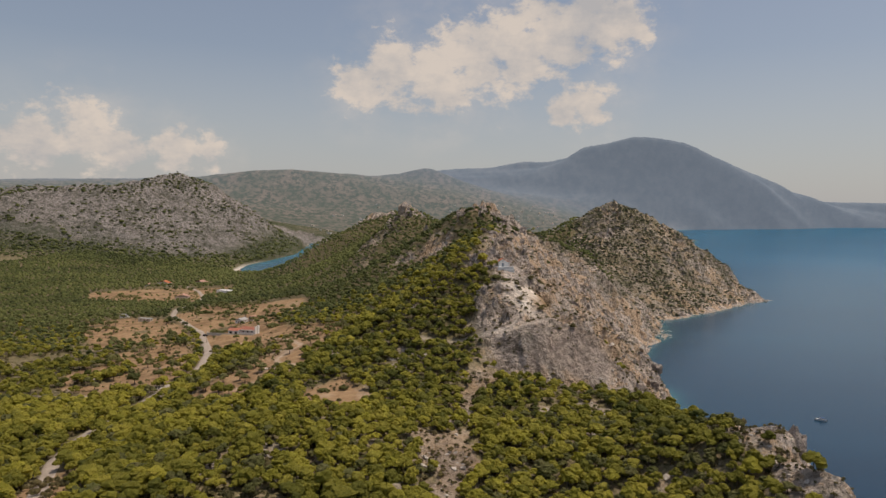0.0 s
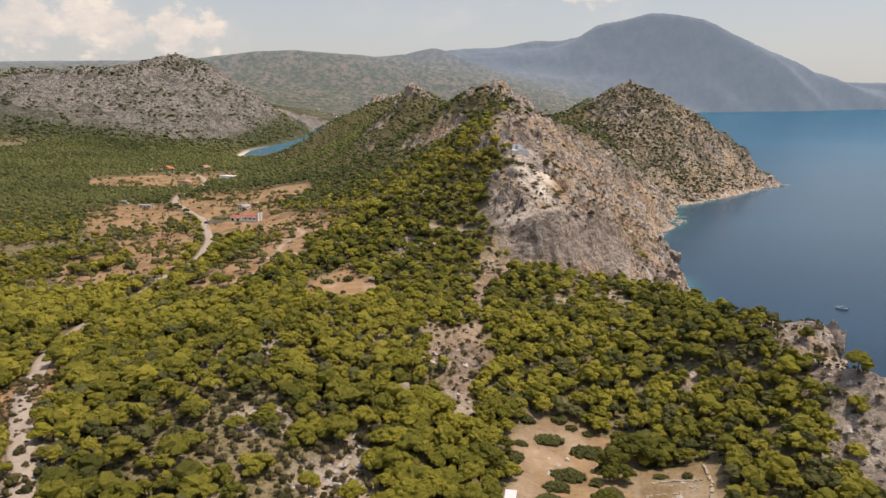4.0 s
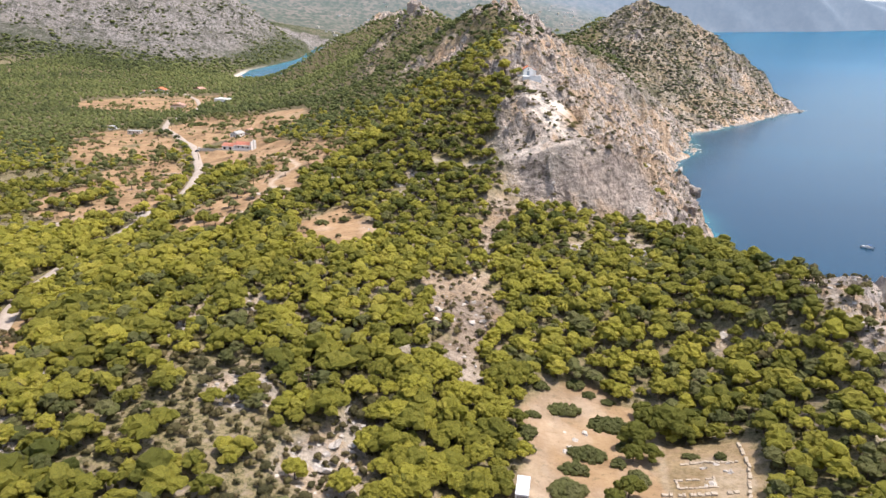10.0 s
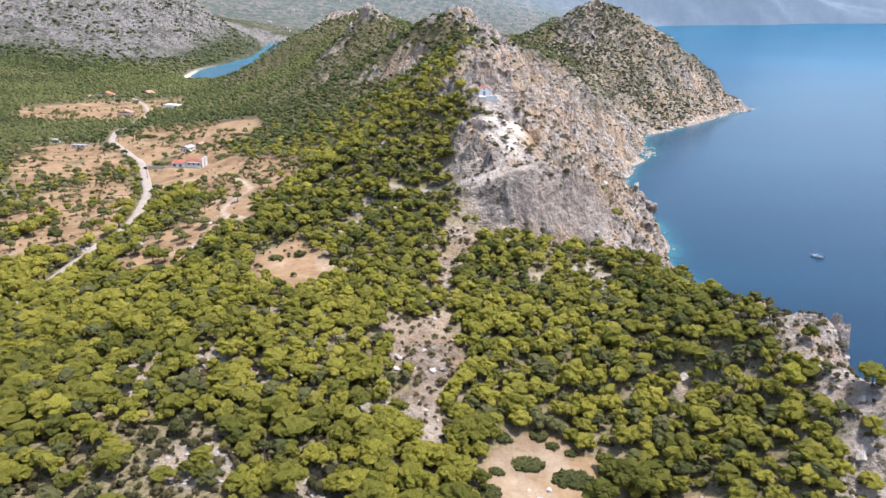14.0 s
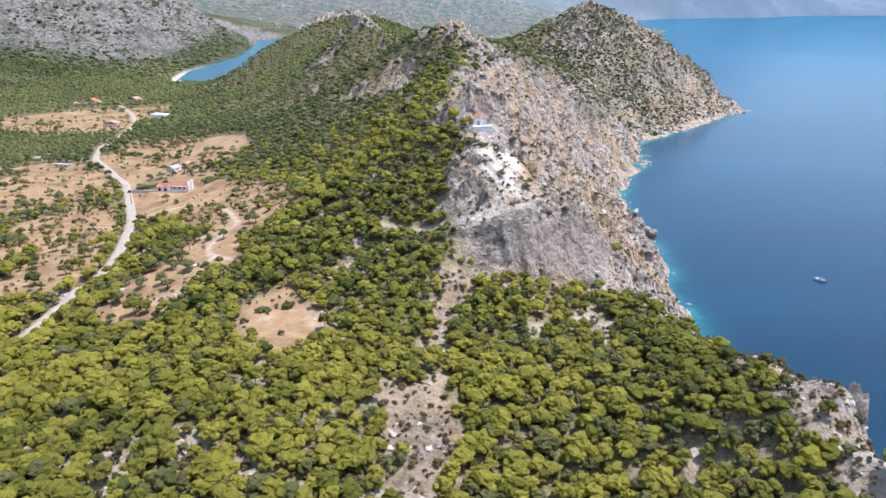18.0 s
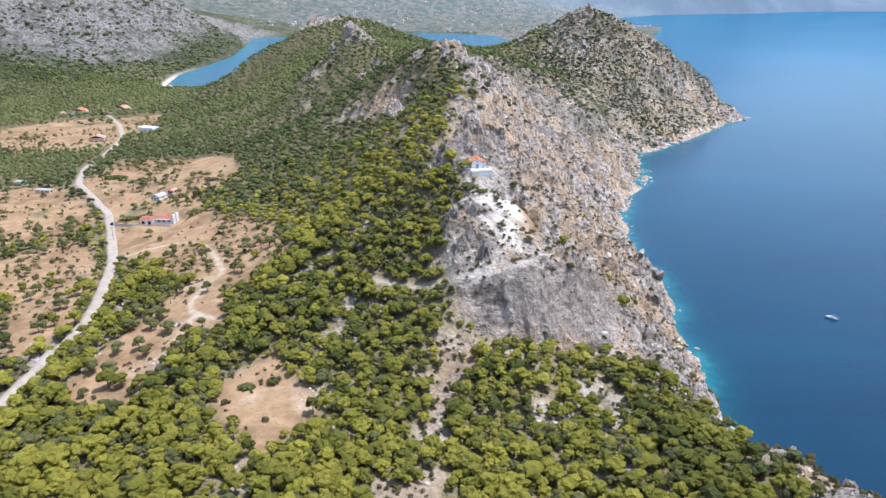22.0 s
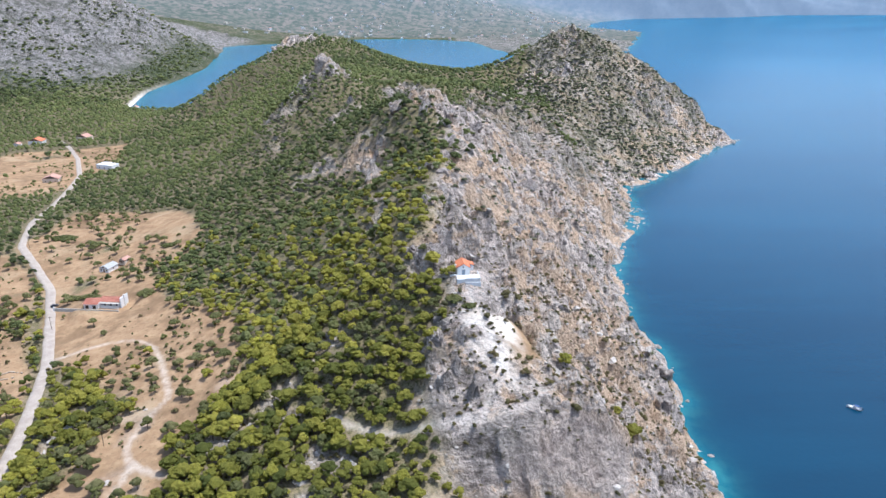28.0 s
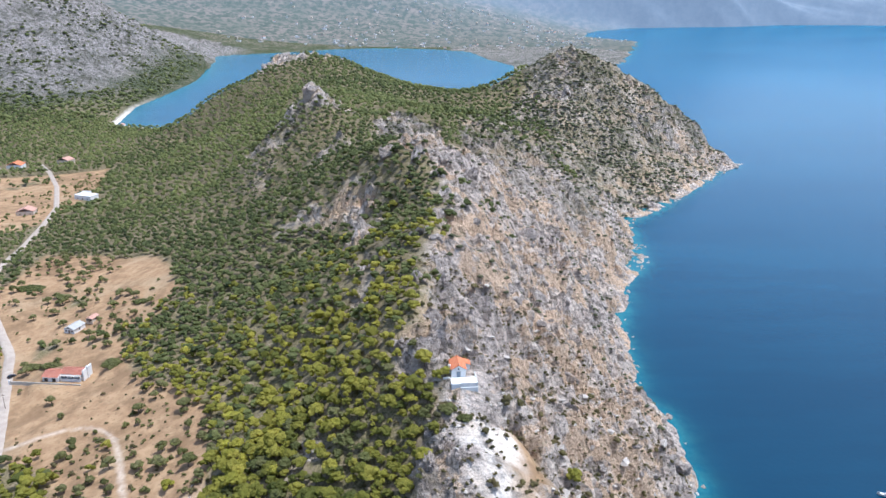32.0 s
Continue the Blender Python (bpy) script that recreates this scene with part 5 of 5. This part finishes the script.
def field_trees():
    x, y, rng = scatter(-420, -60, 225, 660, 8.5, 41)
    g = land(x, y)
    d = g["straw"] * np.clip(0.42 + 0.75 * fbm(x, y, 55, 2, 91), 0.06, 0.85) * step(4.5, 7, g["road"]) * step(2, 4, g["trail"]) * (np.hypot(x + 171, y - 443) > 17) * (np.hypot(x + 192, y - 499) > 9)
    k = np.where(rng.uniform(0, 1, len(x)) < d)[0]
    k = rng.permutation(k)[:295]
    crowns = []
    for i in range(5):
        v, f = crown(600 + i, 6, 3.4, 1.9, 0.35, 2, 6, 0.26)
        crowns.append(mesh_of("crown", v, f, SHRUB, True, tone=np.full(len(v), 0.2 + 0.15 * i)))
    bm = rod((0, 0, -0.3), (0.1, 0, 1.7), 0.16, 0.09, 6)
    trunk = bpy.data.meshes.new("trunk")
    bm.to_mesh(trunk), bm.free(), trunk.materials.append(BARK)
    for n, i in enumerate(k):
        ob = thing("olive_tree", x[i], y[i], g["z"][i], rng.uniform(0, 360), "small grey-green olive tree standing in a dry straw field", "tree", "trees of the fields")
        s = rng.uniform(0.7, 1.6)
        ob.scale = (s * rng.uniform(0.9, 1.3), s * rng.uniform(0.9, 1.3), s)
        a, b = new("trunk", trunk), new("crown", crowns[n % 5])
        a.parent = b.parent = ob


field_trees()


# ---- buildings ----
def gable_roof(owner, wide, y0, y1, wall, rise, material, over=0.35, thick=0.16):
    for way in (-1, 1):
        outline = [(way * (wide / 2 + over), wall - over * rise / (wide / 2)), (0, wall + rise), (0, wall + rise + thick), (way * (wide / 2 + over), wall - over * rise / (wide / 2) + thick)]
        part("roof_slope", prism(outline, y0 - over, y1 + over), material, owner)
    part("ridge_cap", rod((0, y0 - over - 0.02, wall + rise + thick), (0, y1 + over + 0.02, wall + rise + thick), 0.14, 0.14, 6), material, owner)


def window(owner, x, y, z, wide, tall, across=True):
    """A window set in a wall that runs along x (across) or along y."""
    a = (x - wide / 2, x + wide / 2, y - 0.05, y + 0.05) if across else (x - 0.05, x + 0.05, y - wide / 2, y + wide / 2)
    w = part("window", boxed(*a, z, z + tall), WOOD, owner, "dark timber window")
    g = (x - wide / 2 + 0.08, x + wide / 2 - 0.08, y - 0.07, y + 0.07) if across else (x - 0.07, x + 0.07, y - wide / 2 + 0.08, y + wide / 2 - 0.08)
    part("pane", boxed(*g, z + 0.08, z + tall - 0.08), GLASS, w, "dark glass")


def chapel():
    x, y, z = 15.6, 336.0, 97.0
    c = thing("chapel", x, y, z, 3, "small whitewashed chapel with orange tiled gable roof on the crag", "chapel")
    part("wall", prism([(-2.4, -1.0), (2.4, -1.0), (2.4, 3.0), (0, 4.35), (-2.4, 3.0)], -3.2, 3.4), WHITEWASH, c, "whitewashed masonry")
    gable_roof(c, 4.8, -3.2, 3.4, 3.0, 1.4, ROOF_TILE, 0.28)
    d = part("door", boxed(-0.55, 0.55, -3.28, -3.15, 0.0, 2.05, 0.01), BLUE_WOOD, c, "blue-grey painted door")
    part("door_frame", boxed(-0.68, 0.68, -3.25, -3.17, 0.0, 2.2), CONCRETE, d)
    part("oculus", rod((0, -3.27, 3.1), (0, -3.12, 3.1), 0.28, 0.28, 12), GLASS, c, "small round window")
    window(c, 2.4, 0.2, 1.1, 0.6, 0.9, False)
    bm = bmesh.new()
    bmesh.ops.create_cone(bm, cap_ends=True, segments=14, radius1=1.5, radius2=1.5, depth=3.2, matrix=Matrix.Translation((0, 3.4, 0.9)))
    part("apse", bm, WHITEWASH, c)
    bm = bmesh.new()
    bmesh.ops.create_cone(bm, cap_ends=True, segments=14, radius1=1.75, radius2=0.05, depth=0.8, matrix=Matrix.Translation((0, 3.4, 2.9)))
    part("apse_roof", bm, ROOF_TILE, c)
    part("side_chamber", boxed(2.4, 4.3, 1.2, 4.2, -0.8, 2.2, 0.02), WHITEWASH, c)
    part("side_roof", prism([(2.38, 2.95), (4.55, 2.15), (4.55, 2.3), (2.38, 3.1)], 1.0, 4.4), ROOF_TILE, c)
    part("bell_niche", boxed(-3.3, -2.42, -1.0, -0.4, -0.6, 3.4, 0.03), WHITEWASH, c)
    part("cross", boxed(-0.05, 0.05, -3.3, -3.2, 4.6, 5.4), STEEL, c)
    t = thing("chapel_terrace", x + 1.0, y - 3.4, z - 2.6, 3, "white stepped terrace and retaining wall before the chapel", "terrace")
    part("floor_slab", boxed(-3.6, 5.0, -4.2, 0.15, 0.6, 2.68, 0.03), WHITEWASH, t)
    part("parapet", boxed(-0.6, 5.0, -4.45, -4.2, 1.6, 3.1, 0.03), WHITEWASH, t)
    part("parapet", boxed(4.75, 5.0, -4.2, 3.0, 2.6, 3.1, 0.03), WHITEWASH, t)
    part("upper_wall", boxed(-0.6, 5.2, -4.68, -4.2, -2.2, 1.5, 0.03), WHITEWASH, t)
    part("path_wall", boxed(-6.0, -3.6, -0.4, 0.1, 1.0, 3.0, 0.03), WHITEWASH, t)


def villa():
    x, y, z = -171, 443, 36.0
    h = thing("villa", x, y, z, -6, "white villa with salmon red tiled roofs and a tall end wall", "house")
    part("wall", boxed(-2.0, 9.5, -1.5, 5.0, -0.6, 3.4, 0.03), WHITEWASH, h)
    part("wing_wall", boxed(-10.0, -2.0, -4.2, 4.0, -0.6, 2.7, 0.03), WHITEWASH, h)
    for y0, y1, z0, z1 in ((-2.0, 1.8, 3.3, 5.0), (1.8, 5.5, 5.0, 3.3)):
        bm = bmesh.new()
        q = [bm.verts.new(p) for p in ((-2.2, y0, z0), (9.4, y0, z0), (9.4, y1, z1), (-2.2, y1, z1))]
        bmesh.ops.solidify(bm, geom=[bm.faces.new(q)], thickness=0.18)
        part("roof_slope", bm, SALMON_TILE, h, "salmon red tiles")
    for y0, y1, z0, z1 in ((-4.7, -0.1, 2.6, 4.1), (-0.1, 4.4, 4.1, 2.6)):
        bm = bmesh.new()
        q = [bm.verts.new(p) for p in ((-10.4, y0, z0), (-1.9, y0, z0), (-1.9, y1, z1), (-10.4, y1, z1))]
        bmesh.ops.solidify(bm, geom=[bm.faces.new(q)], thickness=0.18)
        part("roof_slope", bm, SALMON_TILE, h, "salmon red tiles")
    part("end_wall", boxed(9.4, 10.0, -2.2, 5.6, -0.6, 5.6, 0.03), WHITEWASH, h)
    part("chimney", boxed(9.7, 10.6, 1.0, 2.0, 0, 6.4, 0.03), WHITEWASH, h)
    part("porch_wall", boxed(-1.5, 9.0, -3.4, -3.1, -0.6, 1.4, 0.02), WHITEWASH, h)
    for px in (-1.2, 2.2, 5.6, 8.8):
        part("porch_post", boxed(px - 0.15, px + 0.15, -3.4, -3.1, 1.4, 2.9, 0.02), WHITEWASH, h)
    part("porch_roof", prism([(-1.5, 2.9), (9.1, 2.9), (9.1, 3.05), (-1.5, 3.05)], -3.6, -1.4), CONCRETE, h)
    # dark slabs on the solid wall stand in for shade inside arches
    for px in (-8.2, -4.2):
        part("arch_panel", boxed(px - 0.9, px + 0.9, -4.26, -4.1, 0, 1.9), GLASS, h, "dark panel painted as the shade of an arched opening")
    for px in (0.5, 3.8, 7.2):
        window(h, px, -1.5, 0.9, 1.1, 1.3)
    window(h, -10.0, 0, 0.9, 1.1, 1.1, False)
    yard = thing("garden_wall", x - 2, y - 6.5, z - 0.2, -6, "low pale rendered wall round the villa garden", "wall")
    part("wall_run", boxed(-24, 12, -0.15, 0.15, -1.0, 0.9, 0.02), CONCRETE, yard)
    part("gate_pier", boxed(-24.4, -23.8, -0.3, 0.3, -1.0, 1.5, 0.02), WHITEWASH, yard)


def cottage(x, y, turn, wide, deep, tall, wall, roof, label, flat=False, z=None, group=""):
    h = thing("cottage", x, y, ground_at(x, y) if z is None else z, turn, label, "house", group)
    part("wall", boxed(-wide / 2, wide / 2, -deep / 2, deep / 2, -1.0, tall, 0.03), wall, h)
    if flat:
        part("roof", boxed(-wide / 2 - 0.2, wide / 2 + 0.2, -deep / 2 - 0.2, deep / 2 + 0.2, tall, tall + 0.25, 0.02), roof, h)
    else:
        gable_roof(h, wide, -deep / 2, deep / 2, tall, wide * 0.2, roof)
    part("door", boxed(-0.5, 0.5, -deep / 2 - 0.06, -deep / 2 + 0.04, 0, 2.05), WOOD, h)
    for px in (-wide * 0.3, wide * 0.3):
        window(h, px, -deep / 2, 0.9, 1.0, 1.1)
    window(h, wide / 2, 0, 0.9, 1.0, 1.1, False)
    return h


chapel()
villa()
cottage(-192, 499, -15, 6.5, 9, 2.6, WHITEWASH, GREY_ROOF, "small white cottage with grey roof among garden trees")
cottage(-186, 509, -15, 4, 6, 2.3, PLASTER, OLD_TILE, "low plastered shed with faded tiled roof")
cottage(-332, 838, -20, 20, 11, 4.4, WHITEWASH, WHITEWASH, "white flat-roofed villa at the edge of the wood", True)
cottage(-345, 868, -20, 12, 7, 2.8, PLASTER, GREY_ROOF, "long low building with pale roof by the wood", True)
cottage(-371, 796, 10, 15, 12, 4.0, PLASTER, OLD_TILE, "pale house with pinkish tiled roof beside the road")
cottage(-501, 1026, 5, 17, 15, 5.0, WHITEWASH, ROOF_TILE, "white farmhouse with red tiled roof at the road")
cottage(-520, 1012, 5, 9, 9, 2.8, WHITEWASH, OLD_TILE, "white outbuilding with tiled roof")
cottage(-455, 1060, -10, 16, 14, 5.2, PLASTER, OLD_TILE, "plastered farmhouse with faded tiled roof")
cottage(-327, 569, 0, 7, 5, 2.6, WHITEWASH, GREY_ROOF, "small white store with flat roof among olives", True)
cottage(-292, 538, -10, 12, 4, 2.4, PLASTER, GREY_ROOF, "long pale shed with flat roof beside the road", True)
cottage(-505, 1378, 0, 10, 8, 3.0, WHITEWASH, OLD_TILE, "white taverna with tiled roof at the lagoon beach")
cottage(-420, 1350, 0, 14, 5, 2.6, WHITEWASH, GREY_ROOF, "long white beach pavilion with flat roof", True)


def village():
    """Houses of the villages on the plain past the lake."""
    rng = np.random.default_rng(77)
    x, y = rng.uniform(-900, 1250, 2200), rng.uniform(3350, 6200, 2200)
    g = land(x, y)
    ok = (g["shore"] > 30) & (g["pond"] < -15) & (rough(x, y, 260, 5) > -0.15) & (np.minimum(g["shore"], -g["pond"]) < rng.uniform(100, 1600, len(x)))
    x, y, z = x[ok][:280], y[ok][:280], g["z"][ok][:280]
    p = drawn_in(np.column_stack([x, y, z]))
    kinds = []
    for i in range(4):
        wide, deep, tall = 11 + 3 * i, 10 + 2 * (i % 2), 4.5 + 1.6 * (i % 3)
        w = boxed(-wide / 2, wide / 2, -deep / 2, deep / 2, -4, tall)
        r = prism([(-wide / 2 - 0.5, tall), (wide / 2 + 0.5, tall), (0, tall + 2.2)], -deep / 2 - 0.5, deep / 2 + 0.5) if i % 3 else boxed(-wide / 2 - 0.3, wide / 2 + 0.3, -deep / 2 - 0.3, deep / 2 + 0.3, tall, tall + 0.5)
        pair = []
        for bm, m, name in ((w, WHITEWASH if i != 2 else PLASTER, "wall"), (r, (WHITEWASH, OLD_TILE, PLASTER, GREY_ROOF)[i], "roof")):
            mesh = bpy.data.meshes.new(name)
            bm.to_mesh(mesh), bm.free(), mesh.materials.append(m)
            pair.append(mesh)
        kinds.append(pair)
    for i, q in enumerate(p):
        h = thing("village_house", *q, rng.uniform(0, 360), "pale house in the village beyond the lake", "house", "village houses")
        s = np.linalg.norm(q - CENTRE) / np.linalg.norm(np.array([x[i], y[i], z[i]]) - CENTRE) * rng.uniform(0.55, 1.1)
        h.scale = (s, s, s)
        for mesh, name in zip(kinds[i % 4], ("wall", "roof")):
            new(name, mesh).parent = h


village()


# ---- the excavation and small things ----
def container():
    z = ground_at(9, 94)
    c = thing("site_cabin", 9.2, 94.5, z + 0.15, -6, "white prefabricated cabin standing on bare sandy ground", "cabin")
    part("body", boxed(-1.2, 1.2, -2.9, 2.9, 0, 2.45, 0.02), ENAMEL, c)
    part("roof", boxed(-1.27, 1.27, -2.97, 2.97, 2.45, 2.6, 0.02), ENAMEL, c)
    part("shutter", boxed(-0.95, 0.95, -2.95, -2.88, 0.15, 2.2, 0.01), STEEL, c, "grey slatted shutter")
    for i in range(9):
        part("slat", boxed(-0.93, 0.93, -2.98, -2.94, 0.2 + 0.22 * i, 0.36 + 0.22 * i), STEEL, c)
    for px in (-1.2, 1.2):
        for py in (-2.9, 2.9):
            part("corner_post", boxed(px - 0.06, px + 0.06, py - 0.06, py + 0.06, 0, 2.5), ENAMEL, c)
            part("foot", boxed(px - 0.15, px + 0.15, py - 0.15, py + 0.15, -0.5, 0.02), CONCRETE, c, "concrete block")
    part("door", boxed(1.19, 1.25, -0.5, 0.4, 0.1, 2.1, 0.01), ENAMEL, c)
    window(c, 1.2, 1.6, 1.0, 0.9, 0.8, False)


container()


def boat():
    b = thing("motorboat", 219.5, 389, 0, 55, "white open motorboat with small cabin resting on the sea", "boat")
    bm = bmesh.new()
    rows = []
    for t in np.linspace(0, 1, 9):
        w = 1.15 * (1 - max(0, t - 0.35) ** 2 * 2.3) if t < 0.99 else 0.05
        y, up = -3.3 + 6.9 * t, 0.85 + 0.35 * t * t
        rows.append([bm.verts.new(p) for p in ((-max(w, 0.05), y, up), (-max(w, 0.05) * 0.72, y, 0.0), (0, y, -0.35 + 0.4 * t ** 4), (max(w, 0.05) * 0.72, y, 0.0), (max(w, 0.05), y, up))])
    for a, c in zip(rows, rows[1:]):
        for i in range(4):
            bm.faces.new((a[i], a[i + 1], c[i + 1], c[i]))
    bm.faces.new(rows[0])
    bmesh.ops.recalc_face_normals(bm, faces=bm.faces)
    bmesh.ops.solidify(bm, geom=bm.faces[:], thickness=0.06)
    part("hull", bm, ENAMEL, b)
    part("deck", boxed(-0.9, 0.9, -3.1, 1.4, 0.28, 0.36), ENAMEL, b)
    part("foredeck", prism([(-0.85, 0.95), (0.85, 0.95), (0.7, 1.12), (-0.7, 1.12)], 0.7, 2.4), ENAMEL, b)
    part("cabin", boxed(-0.65, 0.65, -0.7, 0.7, 0.36, 1.65, 0.08), ENAMEL, b)
    part("windscreen", boxed(-0.6, 0.6, 0.68, 0.76, 1.1, 1.6, 0.02), GLASS, b, "dark glass")
    part("canopy", boxed(-0.85, 0.85, -2.0, 0.2, 2.0, 2.08, 0.02), BLUE_CANVAS, b, "blue canvas shade")
    for px in (-0.75, 0.75):
        part("canopy_pole", rod((px, -1.9, 0.4), (px, -1.9, 2.0), 0.03, 0.03, 6), STEEL, b)
    part("bench", boxed(-0.85, 0.85, -2.9, -2.4, 0.36, 0.8, 0.04), BLUE_CANVAS, b)
    e = part("outboard_engine", boxed(-0.22, 0.22, -3.75, -3.32, 0.5, 1.3, 0.06), RUBBER, b, "black outboard engine")
    part("leg", boxed(-0.07, 0.07, -3.6, -3.42, -0.5, 0.5), STEEL, e)


boat()


def parked_car(x, y, turn):
    c = thing("parked_car", x, y, ground_at(x, y) + 0.15, turn, "black hatchback parked at the roadside gate", "car")
    part("body", prism([(-2.0, 0.35), (2.05, 0.35), (2.05, 0.75), (1.3, 0.92), (-1.95, 0.98), (-2.05, 0.7)], -0.85, 0.85), CAR_PAINT, c)
    k = part("cabin", prism([(-1.7, 0.95), (0.95, 0.92), (0.25, 1.46), (-1.3, 1.48)], -0.72, 0.72), GLASS, c, "dark tinted glass")
    part("roof", prism([(-1.3, 1.47), (0.25, 1.45), (0.2, 1.5), (-1.28, 1.53)], -0.72, 0.72), CAR_PAINT, k)
    for px in (-1.25, 1.3):
        for py in (-0.8, 0.8):
            w = part("wheel", rod((px, py - 0.1, 0.33), (px, py + 0.1, 0.33), 0.33, 0.33, 16), RUBBER, c)
            part("rim", rod((px, py - 0.11, 0.33), (px, py + 0.11, 0.33), 0.19, 0.19, 12), STEEL, w)
    for py in (-0.6, 0.6):
        part("headlight", boxed(1.98, 2.08, py - 0.15, py + 0.15, 0.62, 0.76), ENAMEL, c)
        part("tail_light", boxed(-2.08, -2.0, py - 0.14, py + 0.14, 0.68, 0.84), ROOF_TILE, c)


parked_car(-203.5, 452, 62)


def utility_pole(x, y, tall=8.0):
    u = thing("utility_pole", x, y, ground_at(x, y), 20, "weathered wooden utility pole with crossarm", "pole", "utility poles")
    part("post", rod((0, 0, -0.5), (0, 0, tall), 0.14, 0.09, 8), WOOD, u)
    part("crossarm", boxed(-0.9, 0.9, -0.06, 0.06, tall - 0.8, tall - 0.66), WOOD, u)
    for px in (-0.75, 0, 0.75):
        part("insulator", rod((px, 0, tall - 0.66), (px, 0, tall - 0.45), 0.05, 0.04, 6), ENAMEL, u)


for x, y in ((-266, 549), (-190, 421), (-42, 152), (-36, 110), (-112, 300), (-236, 495)):
    utility_pole(x, y)


def ruin_wall(points, wide, tall, seed, label):
    """A course of separate squared blocks, some missing, some tumbled."""
    rng = random.Random(seed)
    ax, ay = points[0]
    w = thing("ruined_wall", ax, ay, ground_at(ax, ay), 0, label, "ruin", "foundation walls of the excavation")
    shapes = []
    for i in range(4):
        bm = boxed(-0.5, 0.5, -0.5, 0.5, -0.6, 0.5, 0.07)
        for v in bm.verts:
            v.co += Vector((rng.uniform(-0.06, 0.06), rng.uniform(-0.06, 0.06), rng.uniform(-0.06, 0.06)))
        m = bpy.data.meshes.new("stone_block")
        bm.to_mesh(m), bm.free(), m.materials.append(RUIN)
        shapes.append(m)
    for (px, py), (qx, qy) in zip(points, points[1:]):
        run, d = math.hypot(qx - px, qy - py), 0.0
        turn = math.degrees(math.atan2(qy - py, qx - px))
        while d < run:
            long = rng.uniform(0.6, 1.3)
            if rng.random() < 0.86:
                k = (d + long / 2) / run
                x, y = px + (qx - px) * k + rng.uniform(-0.12, 0.12), py + (qy - py) * k + rng.uniform(-0.12, 0.12)
                s = new("stone_block", shapes[rng.randrange(4)])
                high = tall * rng.uniform(0.35, 0.85)
                s.matrix_basis = pose(x - ax, y - ay, ground_at(x, y) - ground_at(ax, ay) + high * 0.4, rng.uniform(-5, 5), rng.uniform(-5, 5), turn + rng.uniform(-8, 8)) @ Matrix.Diagonal((long * 0.95, wide * rng.uniform(0.8, 1.1), high, 1))
                s.parent = w
            d += long


ruin_wall([(35.5, 99.2), (50.5, 99.6)], 0.9, 0.7, 1, "long low course of pale limestone blocks of an ancient foundation")
ruin_wall([(40.5, 101.8), (48, 102), (48.2, 105), (40.8, 104.8), (40.5, 101.8)], 0.5, 0.45, 2, "small rectangle of pale foundation stones")
ruin_wall([(38, 97), (37.4, 88)], 0.7, 0.5, 3, "short foundation wall of worn pale blocks")
ruin_wall([(48.5, 97), (48.8, 88)], 0.6, 0.45, 4, "short foundation wall of worn pale blocks")
ruin_wall([(43, 111), (48, 111.5), (54, 110.5)], 0.6, 0.5, 5, "rough course of tumbled stones at the edge of the excavation")
ruin_wall([(52, 95), (56, 108), (57, 117)], 0.7, 0.8, 6, "rough stone edging wall along the excavation")
ruin_wall([(-182, 372), (-189, 370), (-193, 374), (-188, 378), (-182, 376)], 0.7, 0.8, 7, "ring of tumbled stones of a ruined hut in a field")
